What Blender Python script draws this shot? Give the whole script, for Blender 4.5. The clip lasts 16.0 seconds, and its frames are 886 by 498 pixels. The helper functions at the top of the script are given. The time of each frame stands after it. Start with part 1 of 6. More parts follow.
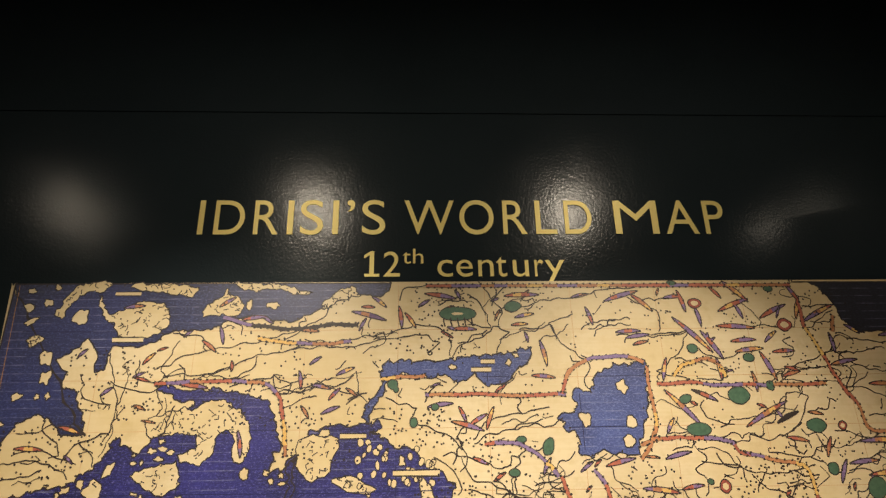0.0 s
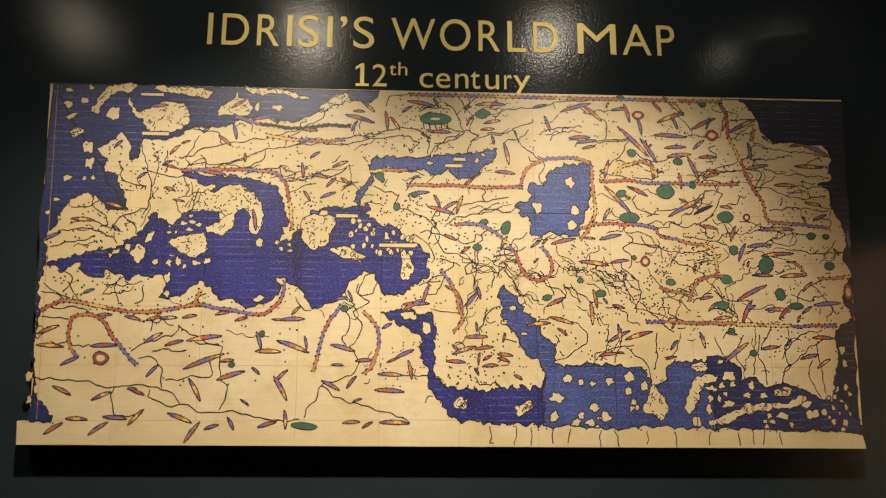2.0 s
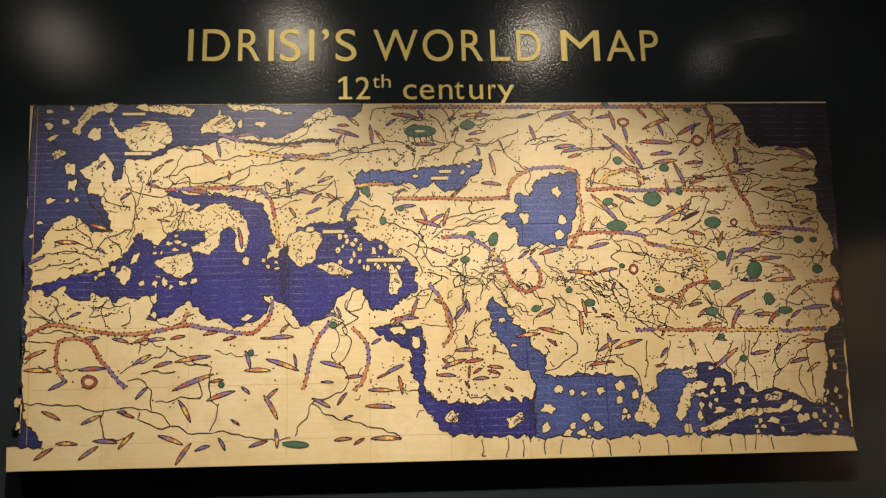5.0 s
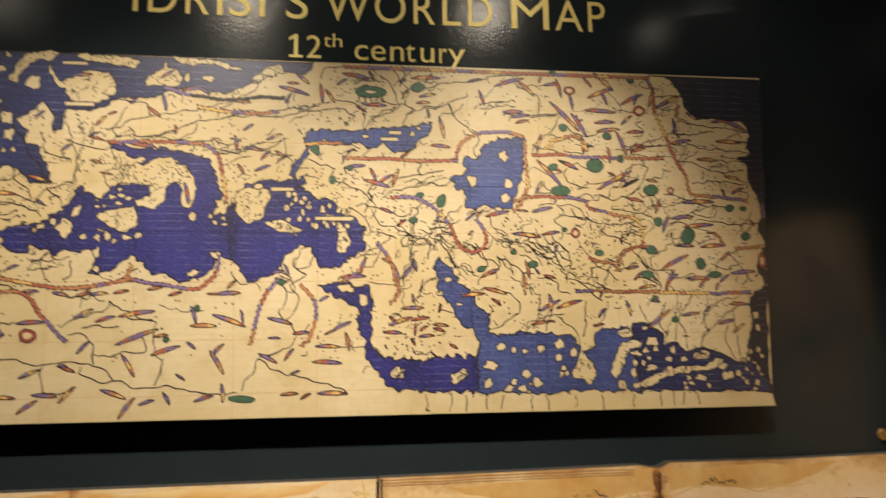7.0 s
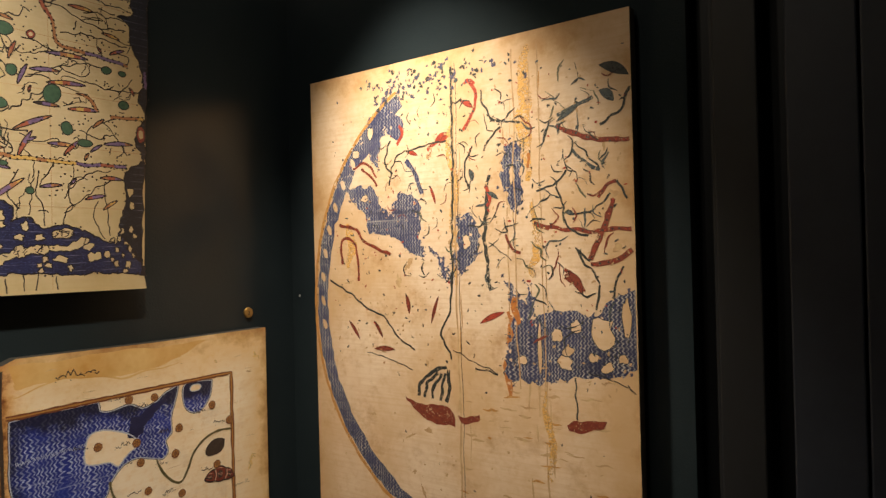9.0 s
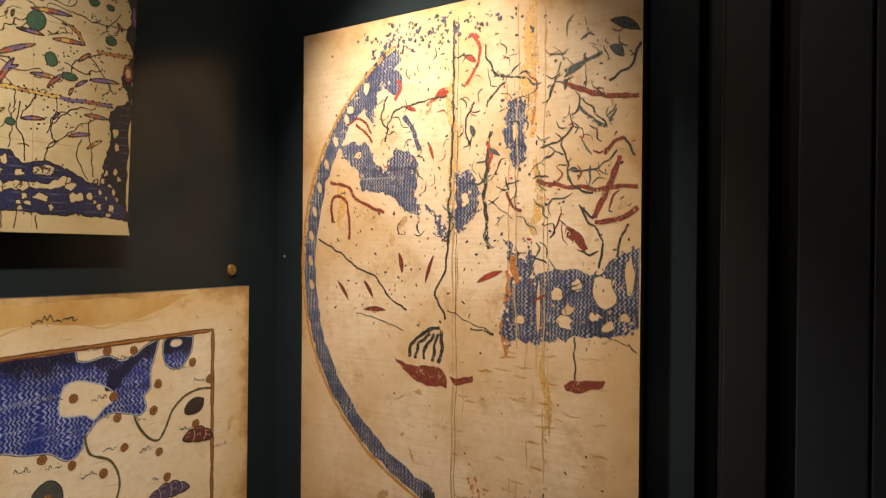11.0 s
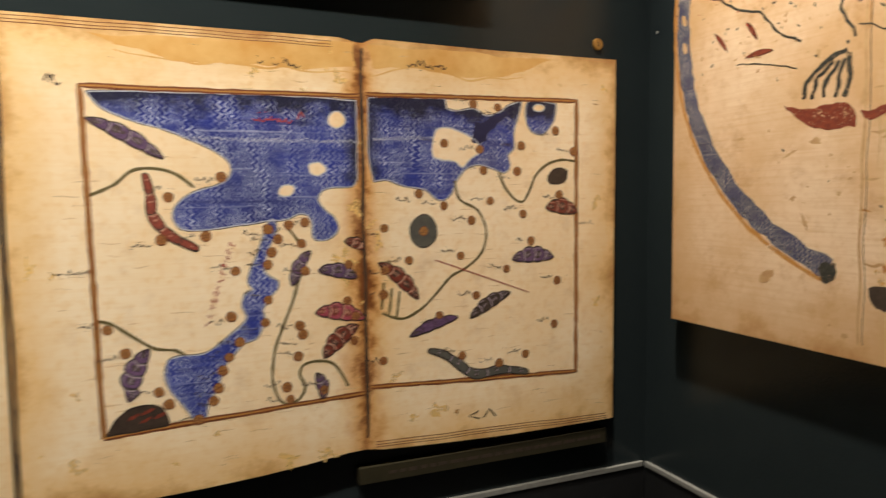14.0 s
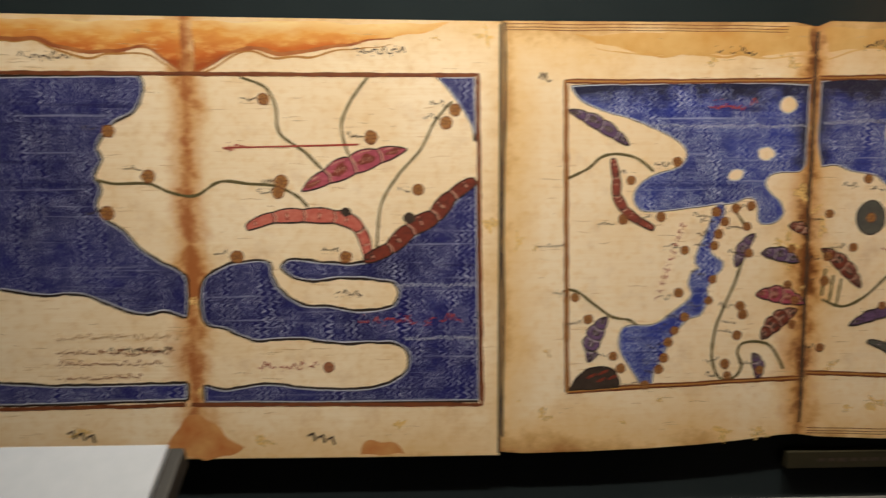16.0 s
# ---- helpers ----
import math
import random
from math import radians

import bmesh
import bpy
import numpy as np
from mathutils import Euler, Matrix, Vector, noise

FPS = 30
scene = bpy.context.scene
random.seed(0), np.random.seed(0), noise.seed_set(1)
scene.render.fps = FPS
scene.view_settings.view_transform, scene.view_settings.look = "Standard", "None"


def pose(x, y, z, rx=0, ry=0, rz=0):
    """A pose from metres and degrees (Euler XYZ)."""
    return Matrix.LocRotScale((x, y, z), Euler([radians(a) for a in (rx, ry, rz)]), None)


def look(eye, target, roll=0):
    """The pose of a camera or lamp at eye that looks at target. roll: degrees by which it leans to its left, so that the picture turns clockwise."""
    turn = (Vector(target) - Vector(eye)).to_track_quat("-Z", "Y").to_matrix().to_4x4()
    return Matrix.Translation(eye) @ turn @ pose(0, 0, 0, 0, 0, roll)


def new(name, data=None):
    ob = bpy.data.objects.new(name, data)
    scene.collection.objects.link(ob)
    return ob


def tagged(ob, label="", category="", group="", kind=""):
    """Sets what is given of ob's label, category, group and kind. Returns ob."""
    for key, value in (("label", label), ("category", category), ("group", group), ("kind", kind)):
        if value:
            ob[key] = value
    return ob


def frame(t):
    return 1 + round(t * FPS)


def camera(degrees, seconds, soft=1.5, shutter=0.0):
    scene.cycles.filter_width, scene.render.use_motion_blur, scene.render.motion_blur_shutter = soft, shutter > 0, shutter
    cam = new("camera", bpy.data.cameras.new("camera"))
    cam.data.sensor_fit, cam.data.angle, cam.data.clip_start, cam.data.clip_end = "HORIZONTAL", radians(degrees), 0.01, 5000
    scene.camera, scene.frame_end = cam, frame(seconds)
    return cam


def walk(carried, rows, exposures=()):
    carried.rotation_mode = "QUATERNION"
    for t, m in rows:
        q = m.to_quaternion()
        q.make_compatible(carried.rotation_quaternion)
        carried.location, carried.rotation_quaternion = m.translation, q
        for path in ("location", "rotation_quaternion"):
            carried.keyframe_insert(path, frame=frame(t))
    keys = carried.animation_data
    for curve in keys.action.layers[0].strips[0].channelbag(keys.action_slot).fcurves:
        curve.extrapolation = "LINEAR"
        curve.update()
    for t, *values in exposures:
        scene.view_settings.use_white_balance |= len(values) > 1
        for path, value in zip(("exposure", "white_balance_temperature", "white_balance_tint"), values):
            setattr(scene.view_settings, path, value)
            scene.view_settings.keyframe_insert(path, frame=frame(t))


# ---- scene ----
cam = camera(66.5, 16.0, soft=1.35, shutter=0.38)
PATH = [
    (0, (-0.039, 0.028, 1.738), (0.038, 1.866, 2.522), -1.0),
    (0.5, (-0.033, 0.016, 1.729), (0.024, 1.855, 2.514), -1.1),
    (1, (-0.039, 0.01, 1.69), (0.007, 1.877, 2.404), -0.4),
    (1.5, (-0.018, -0.078, 1.618), (0.081, 1.868, 2.068), -0.3),
    (2, (-0.017, -0.178, 1.585), (0.083, 1.79, 1.927), 0.2),
    (2.5, (-0.008, -0.182, 1.591), (0.089, 1.787, 1.931), -0.8),
    (3, (0.004, -0.176, 1.601), (0.108, 1.792, 1.94), -1.4),
    (3.5, (0.0, -0.187, 1.607), (0.104, 1.78, 1.956), -1.5),
    (6, (0.001, -0.178, 1.633), (0.125, 1.794, 1.941), -1.1),
    (6.5, (-0.005, -0.181, 1.628), (0.134, 1.791, 1.931), -0.9),
    (7, (-0.006, -0.202, 1.586), (0.265, 1.763, 1.841), -0.9),
    (7.5, (0.083, -0.187, 1.556), (0.737, 1.696, 1.709), -0.4),
    (8, (0.187, -0.092, 1.486), (1.247, 1.601, 1.587), -0.3),
    (8.5, (0.13, -0.105, 1.463), (1.631, 1.217, 1.501), -1.0),
    (9, (0.151, -0.128, 1.479), (1.766, 1.051, 1.489), -1.4),
    (9.2, (0.144, -0.119, 1.474), (1.773, 1.04, 1.495), -1.1),
    (11.3, (0.133, -0.045, 1.366), (1.825, 1.021, 1.345), 0.7),
    (11.5, (0.137, -0.054, 1.335), (1.835, 1.002, 1.305), 0.8),
    (12, (0.145, -0.082, 1.201), (1.762, 1.092, 1.132), 1.4),
    (12.5, (0.233, -0.095, 1.068), (1.72, 1.236, 0.936), 1.0),
    (13, (0.33, -0.075, 1.008), (1.586, 1.474, 0.862), -0.7),
    (13.5, (0.385, -0.022, 0.989), (1.371, 1.712, 0.852), -0.4),
    (14, (0.293, -0.043, 0.982), (1.064, 1.797, 0.837), -0.6),
    (14.5, (0.099, -0.064, 0.999), (0.763, 1.812, 0.799), -0.7),
    (15, (0.075, -0.025, 0.996), (0.513, 1.92, 0.838), -0.2),
    (15.5, (0.025, -0.017, 0.997), (0.318, 1.954, 0.821), -0.1),
    (16, (-0.114, -0.054, 0.975), (-0.032, 1.937, 0.798), 0.0),
]
EXPOSURES = ((0, 0), (9.2, 0), (11.3, 0.15), (12.0, 0.3), (12.6, 0.6), (13.3, 0.7), (14.4, 0.45), (16, 0.3))
walk(cam, [(t, look(eye, target, roll)) for t, eye, target, roll in PATH], EXPOSURES)

# ---- world and lamps ----
world = bpy.data.worlds.new("room_dark")
scene.world = world
world.use_nodes = True
world.node_tree.nodes["Background"].inputs[0].default_value = (0.5, 0.6, 0.8, 1)
world.node_tree.nodes["Background"].inputs[1].default_value = 0.004


def spot(x, y, z, target, watts, cone, warm=(1.0, 0.87, 0.68), size=0.03, blend=1.0):
    data = bpy.data.lights.new("spotlight", "SPOT")
    data.energy, data.color, data.spot_size, data.spot_blend, data.shadow_soft_size = watts, warm, radians(cone), blend, size
    ob = new("spotlight", data)
    ob.matrix_world = look((x, y, z), target)
    return ob


LAMPS = (
    (-1.20, 0.45, 2.78, (-0.62, 1.28, 0.74), 17, 70, 2.8),
    (-0.385, 0.45, 2.78, (-0.40, 1.28, 1.00), 113, 74, 9.5),
    (0.49, 0.45, 2.78, (0.23, 1.28, 1.02), 127, 66, 9.5),
    (1.34, 0.45, 2.76, (0.90, 1.28, 0.80), 2, 70, 0.5),
    (0.93, 0.88, 2.52, (1.38, 0.74, 1.00), 156, 64, 0.6),
)
for x, y, z, target, watts, cone, spill in LAMPS:
    spot(x, y, z, target, watts, cone)
    # the same lamp's weak light outside its beam
    spot(x, y, z, (x, target[1] if y < 0.6 else y + 0.01, 0.8), spill, 179)

# ---- materials ----


def material(name, rough=0.6, metal=0.0, spec=0.5):
    m = bpy.data.materials.new(name)
    m.use_nodes = True
    b = m.node_tree.nodes["Principled BSDF"]
    b.inputs["Roughness"].default_value, b.inputs["Metallic"].default_value = rough, metal
    b.inputs["Specular IOR Level"].default_value = spec
    return m, m.node_tree, b


def node(tree, kind):
    return tree.nodes.new(kind)


def math_node(tree, op, a, b=None, clamp=False):
    n = node(tree, "ShaderNodeMath")
    n.operation, n.use_clamp = op, clamp
    for i, v in enumerate((a, b)):
        if v is None:
            continue
        if isinstance(v, (int, float)):
            n.inputs[i].default_value = v
        else:
            tree.links.new(v, n.inputs[i])
    return n.outputs[0]


def coords(tree, sx=1.0, sy=1.0, sz=1.0):
    c = node(tree, "ShaderNodeTexCoord")
    m = node(tree, "ShaderNodeMapping")
    m.inputs["Scale"].default_value = (sx, sy, sz)
    tree.links.new(c.outputs["Object"], m.inputs["Vector"])
    return m.outputs["Vector"]


def grain(tree, vec, scale, detail=4.0, rough=0.6):
    n = node(tree, "ShaderNodeTexNoise")
    n.inputs["Scale"].default_value, n.inputs["Detail"].default_value, n.inputs["Roughness"].default_value = scale, detail, rough
    tree.links.new(vec, n.inputs["Vector"])
    return n.outputs["Fac"]


def remap(tree, v, a, b, lo=0.0, hi=1.0):
    n = node(tree, "ShaderNodeMapRange")
    n.inputs[1].default_value, n.inputs[2].default_value, n.inputs[3].default_value, n.inputs[4].default_value = a, b, lo, hi
    tree.links.new(v, n.inputs[0])
    return n.outputs[0]


def blend(tree, fac, a, b):
    n = node(tree, "ShaderNodeMix")
    n.data_type = "RGBA"
    for i, v in ((0, fac), (6, a), (7, b)):
        if isinstance(v, tuple):
            n.inputs[i].default_value = (*v, 1.0) if len(v) == 3 else v
        elif isinstance(v, (int, float)):
            n.inputs[i].default_value = v
        else:
            tree.links.new(v, n.inputs[i])
    return n.outputs[2]


def bump(tree, bsdf, height, strength, distance):
    n = node(tree, "ShaderNodeBump")
    n.inputs["Strength"].default_value, n.inputs["Distance"].default_value = strength, distance
    tree.links.new(height, n.inputs["Height"])
    tree.links.new(n.outputs[0], bsdf.inputs["Normal"])


def paint(name, a, b, rough=0.6, scale=40.0, metal=0.0, spec=0.5, relief=0.0, coarse=3.0):
    """Two tones mixed by grain at two scales."""
    m, t, p = material(name, rough, metal, spec)
    v = coords(t)
    f = math_node(t, "ADD", math_node(t, "MULTIPLY", grain(t, v, scale), 0.6), math_node(t, "MULTIPLY", grain(t, v, coarse), 0.4))
    t.links.new(blend(t, remap(t, f, 0.35, 0.65), a, b), p.inputs["Base Color"])
    if relief:
        bump(t, p, grain(t, v, scale * 2), 0.5, relief)
    return m


def wall_paint(name, a, b, rough, scale=210.0, relief=0.0018):
    """Dark gloss paint with roller texture."""
    m, t, p = material(name, rough, 0.0, 0.27)
    v = coords(t)
    t.links.new(blend(t, remap(t, grain(t, v, 2.5), 0.3, 0.7), a, b), p.inputs["Base Color"])
    h = math_node(t, "ADD", grain(t, v, scale, 2.0, 0.5), math_node(t, "MULTIPLY", grain(t, v, scale * 0.35, 2.0), 0.7))
    bump(t, p, h, 0.17, relief)
    t.links.new(remap(t, grain(t, v, 9.0), 0.3, 0.7, rough - 0.02, rough + 0.02), p.inputs["Roughness"])
    return m


def parchment(name, light, mid, dark, half=(1.0, 1.0), gutter=None, edge=0.9, rough=0.42, streak=0.25, blotch=0.55, burn=(0.30, 0.10, 0.03), margin=0.9, spec=0.35):
    """Printed old paper: cream with tan blotches, horizontal streaks, stained margins and a dark fold."""
    m, t, p = material(name, rough, 0.0, spec)
    v = coords(t)
    big = grain(t, v, 3.2, 6.0, 0.62)
    fine = grain(t, v, 60.0, 3.0)
    c = blend(t, remap(t, big, 0.42, 0.62, 0.0, blotch), light, mid)
    st = grain(t, coords(t, 6.0, 150.0, 1.0), 1.0, 3.0)
    c = blend(t, remap(t, st, 0.45, 0.75, 0.0, streak), c, mid)
    c = blend(t, remap(t, fine, 0.50, 0.72, 0.0, 0.4), c, mid)
    c = blend(t, remap(t, grain(t, v, 11.0, 5.0, 0.7), 0.54, 0.74, 0.0, blotch * 0.8), c, dark)
    sep = node(t, "ShaderNodeSeparateXYZ")
    t.links.new(coords(t), sep.inputs[0])
    wob = math_node(t, "MULTIPLY", math_node(t, "SUBTRACT", grain(t, v, 5.5, 6.0, 0.7), 0.5), 0.62)
    ex = math_node(t, "DIVIDE", math_node(t, "ABSOLUTE", sep.outputs[0]), half[0])
    ey = math_node(t, "DIVIDE", math_node(t, "ABSOLUTE", sep.outputs[1]), half[1])
    if gutter is not None:
        # each page of the spread is stained round its own middle
        ex = math_node(t, "ABSOLUTE", math_node(t, "SUBTRACT", math_node(t, "MULTIPLY", ex, 2.0), 1.0))
        ex = math_node(t, "MULTIPLY", ex, 0.97)
    e = math_node(t, "ADD", math_node(t, "MAXIMUM", ex, ey), wob)
    c = blend(t, remap(t, e, edge - 0.20, edge + 0.08, 0.0, margin), c, mid)
    c = blend(t, remap(t, e, edge + 0.02, edge + 0.18, 0.0, margin), c, dark)
    if gutter is not None:
        g = math_node(t, "ABSOLUTE", math_node(t, "SUBTRACT", sep.outputs[0], gutter))
        g = math_node(t, "SUBTRACT", g, math_node(t, "MULTIPLY", math_node(t, "ABSOLUTE", wob), 0.34))
        c = blend(t, remap(t, g, 0.034, 0.0, 0.0, 0.75), c, (0.58, 0.26, 0.07))
        c = blend(t, remap(t, g, 0.007, -0.010, 0.0, 0.85), c, burn)
    t.links.new(c, p.inputs["Base Color"])
    bump(t, p, st, 0.15, 0.0006)
    return m


def sea_print(name, deep, mid, line, pitch, period, swing, cover, rough=0.4, patchy=0.6, soiled=False):
    """Printed blue sea with columns of pale zigzag waves; soiled: blackened along its top and beside the book's fold."""
    m, t, p = material(name, rough, 0.0, 0.4)
    v = coords(t)
    c = blend(t, remap(t, grain(t, v, 4.0, 5.0), 0.35, 0.7, 0.0, 1.0), mid, deep)
    sep = node(t, "ShaderNodeSeparateXYZ")
    t.links.new(v, sep.inputs[0])
    tri = math_node(t, "PINGPONG", math_node(t, "ADD", sep.outputs[1], math_node(t, "MULTIPLY", grain(t, v, 38.0, 2.0), period * 0.9)), period / 2)
    drift = math_node(t, "MULTIPLY", grain(t, coords(t, 1.0, 0.35, 1.0), 11.0, 2.0), pitch * 5.0)
    w = math_node(t, "ADD", math_node(t, "MULTIPLY", tri, swing), math_node(t, "ADD", drift, math_node(t, "MULTIPLY", grain(t, v, 45.0), pitch * 1.1)))
    x = math_node(t, "DIVIDE", math_node(t, "ADD", sep.outputs[0], w), pitch)
    x = math_node(t, "FRACT", math_node(t, "ADD", x, 100.0))
    band = math_node(t, "ABSOLUTE", math_node(t, "SUBTRACT", x, 0.5))
    mask = remap(t, band, cover, cover * 0.45)
    mask = math_node(t, "MULTIPLY", mask, remap(t, grain(t, v, 22.0, 3.0, 0.65), 0.36, 0.36 + patchy * 0.5, 0.12, 1.0))
    mask = math_node(t, "MULTIPLY", mask, remap(t, grain(t, v, 170.0, 2.0), 0.36, 0.56, 0.35, 1.0))
    c = blend(t, mask, c, line)
    c = blend(t, remap(t, grain(t, coords(t, 3.0, 130.0, 1.0), 1.0, 3.0), 0.60, 0.70, 0.0, 0.35), c, line)
    c = blend(t, remap(t, grain(t, coords(t, 2.0, 60.0, 1.0), 1.0, 3.0), 0.56, 0.68, 0.0, 0.5), c, deep)
    if soiled:
        n = math_node(t, "MULTIPLY", math_node(t, "SUBTRACT", grain(t, v, 14.0, 6.0, 0.7), 0.5), 0.16)
        top = remap(t, math_node(t, "ADD", sep.outputs[1], n), 0.268, 0.300, 0.0, 0.9)
        fold = math_node(t, "ABSOLUTE", math_node(t, "SUBTRACT", sep.outputs[0], 0.004))
        fold = remap(t, math_node(t, "ADD", fold, math_node(t, "MULTIPLY", n, 0.6)), 0.040, 0.012, 0.0, 0.92)
        c = blend(t, math_node(t, "MAXIMUM", top, fold), c, (0.012, 0.012, 0.026))
    t.links.new(c, p.inputs["Base Color"])
    return m


def weave_print(name, pale, deep, thread, spark):
    """Printed blue sea of the great map: woven strokes with pale level lines."""
    m, t, p = material(name, 0.45, 0.0, 0.7)
    v = coords(t)
    c = blend(t, remap(t, grain(t, v, 3.4, 6.0, 0.65), 0.38, 0.60), pale, deep)
    c = blend(t, remap(t, grain(t, coords(t, 160.0, 420.0, 1.0), 1.0, 2.0), 0.48, 0.68, 0.0, 0.55), c, thread)
    c = blend(t, remap(t, grain(t, coords(t, 420.0, 90.0, 1.0), 1.0, 2.0), 0.5, 0.75, 0.0, 0.4), c, deep)
    sep = node(t, "ShaderNodeSeparateXYZ")
    t.links.new(v, sep.inputs[0])
    y = math_node(t, "ADD", sep.outputs[1], math_node(t, "MULTIPLY", grain(t, coords(t, 2.0, 2.0, 1.0), 1.0), 0.012))
    f = math_node(t, "ABSOLUTE", math_node(t, "SUBTRACT", math_node(t, "FRACT", math_node(t, "ADD", math_node(t, "DIVIDE", y, 0.0155), 100.0)), 0.5))
    mask = math_node(t, "MULTIPLY", remap(t, f, 0.07, 0.02), remap(t, grain(t, coords(t, 30.0, 6.0, 1.0), 1.0, 3.0), 0.44, 0.68, 0.0, 0.6))
    c = blend(t, mask, c, (0.32, 0.33, 0.50))
    c = blend(t, remap(t, grain(t, coords(t, 300.0, 300.0, 1.0), 1.0, 2.0), 0.58, 0.70, 0.0, 0.5), c, spark)
    t.links.new(c, p.inputs["Base Color"])
    bump(t, p, grain(t, v, 260.0, 2.0), 0.2, 0.0006)
    return m


def burn_print(name):
    """Printed scorch along the top of a page: yellow at the edge through orange to a dark red rim, in smoky drifts."""
    m, t, p = material(name, 0.4, 0.0, 0.35)
    v = coords(t, 1.0, 2.2, 1.0)
    sep = node(t, "ShaderNodeSeparateXYZ")
    t.links.new(coords(t), sep.inputs[0])
    drift = math_node(t, "MULTIPLY", math_node(t, "SUBTRACT", grain(t, v, 6.0, 7.0, 0.62), 0.5), 0.14)
    y = math_node(t, "ADD", sep.outputs[1], drift)
    c = blend(t, remap(t, y, 0.425, 0.393), (0.86, 0.66, 0.34), (0.74, 0.36, 0.09))
    c = blend(t, remap(t, y, 0.395, 0.362), c, (0.58, 0.16, 0.035))
    c = blend(t, remap(t, grain(t, v, 24.0, 6.0, 0.65), 0.50, 0.66, 0.0, 0.7), c, (0.80, 0.50, 0.18))
    c = blend(t, remap(t, y, 0.362, 0.340, 0.0, 0.8), c, (0.34, 0.07, 0.02))
    t.links.new(c, p.inputs["Base Color"])
    return m


WALL = wall_paint("dark_green_gloss_paint", (0.017, 0.024, 0.029), (0.022, 0.031, 0.036), 0.185)
BLACKPAINT = paint("black_satin_paint", (0.007, 0.008, 0.010), (0.011, 0.012, 0.015), 0.55, 30)
DOORPAINT = paint("charcoal_satin_paint", (0.019, 0.024, 0.037), (0.026, 0.032, 0.047), 0.5, 20)
CEILING = paint("black_ceiling_paint", (0.006, 0.006, 0.007), (0.010, 0.010, 0.011), 0.9, 20)
CARPET = paint("dark_carpet", (0.020, 0.020, 0.023), (0.035, 0.034, 0.036), 0.95, 300, relief=0.002)
ALU = paint("grey_aluminium", (0.26, 0.27, 0.27), (0.36, 0.37, 0.37), 0.5, 60, 0.3)
BRASS = paint("worn_brass", (0.62, 0.42, 0.14), (0.50, 0.33, 0.12), 0.38, 90, 0.85)
GOLD = paint("gold_vinyl", (0.86, 0.68, 0.22), (0.90, 0.75, 0.28), 0.45, 30, 0.3)
WHITE = paint("white_laminate", (0.36, 0.41, 0.50), (0.40, 0.45, 0.54), 0.45, 40)
OLIVE_LABEL = paint("olive_label_card", (0.020, 0.018, 0.008), (0.030, 0.026, 0.012), 0.6, 30)
EDGE = paint("cut_board_edge", (0.50, 0.42, 0.30), (0.36, 0.28, 0.18), 0.7, 60)
DARKEDGE = paint("dark_board_edge", (0.03, 0.028, 0.025), (0.05, 0.045, 0.04), 0.7, 60)

MAP_PAPER = parchment("golden_map_print", (0.69, 0.575, 0.375), (0.57, 0.44, 0.225), (0.45, 0.33, 0.15), (0.90, 0.40), None, 1.0, 0.36, 0.40, 0.75, spec=0.6)
BOOK_PAPER = parchment("stained_book_page_print", (0.93, 0.80, 0.62), (0.78, 0.515, 0.21), (0.32, 0.12, 0.025), (0.605, 0.425), 0.0, 0.90, 0.38, 0.20, 0.30, (0.13, 0.035, 0.012), 0.86)
LEFT_PAPER = parchment("pale_book_page_print", (0.94, 0.81, 0.625), (0.72, 0.46, 0.17), (0.38, 0.15, 0.035), (0.605, 0.425), 0.0, 1.00, 0.38, 0.20, 0.30, (0.36, 0.11, 0.035), 0.75)
CHART_PAPER = parchment("aged_chart_print", (0.79, 0.615, 0.45), (0.61, 0.39, 0.20), (0.42, 0.21, 0.07), (0.42, 0.60), None, 0.95, 0.38, 0.45, 0.85)
MAP_SEA = weave_print("navy_woven_sea_print", (0.016, 0.022, 0.105), (0.005, 0.007, 0.036), (0.060, 0.075, 0.22), (0.14, 0.16, 0.36))
MAP_SEA_VIOLET = weave_print("violet_blue_woven_sea_print", (0.022, 0.021, 0.19), (0.006, 0.006, 0.060), (0.085, 0.080, 0.38), (0.24, 0.23, 0.58))
# paler blue print; part of the paleness is lamp sheen put into the colour
MAP_SEA_PALE_SHEEN = weave_print("pale_blue_woven_sea_print", (0.056, 0.085, 0.28), (0.016, 0.025, 0.11), (0.15, 0.19, 0.46), (0.26, 0.30, 0.58))
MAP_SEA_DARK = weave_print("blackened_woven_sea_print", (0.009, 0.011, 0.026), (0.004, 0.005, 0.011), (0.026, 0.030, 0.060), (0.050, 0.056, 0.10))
BOOK_SEA = sea_print("blue_zigzag_sea_print", (0.010, 0.018, 0.15), (0.022, 0.046, 0.37), (0.56, 0.63, 0.86), 0.0092, 0.0120, 0.95, 0.24, 0.4, 0.45, True)
LEFT_SEA = sea_print("navy_wave_sea_print", (0.009, 0.010, 0.085), (0.016, 0.020, 0.17), (0.46, 0.50, 0.72), 0.0100, 0.0125, 0.95, 0.19, 0.4, 0.6)
CHART_SEA = sea_print("slate_zigzag_sea_print", (0.024, 0.028, 0.070), (0.052, 0.062, 0.150), (0.60, 0.56, 0.50), 0.0080, 0.0090, 0.9, 0.24)
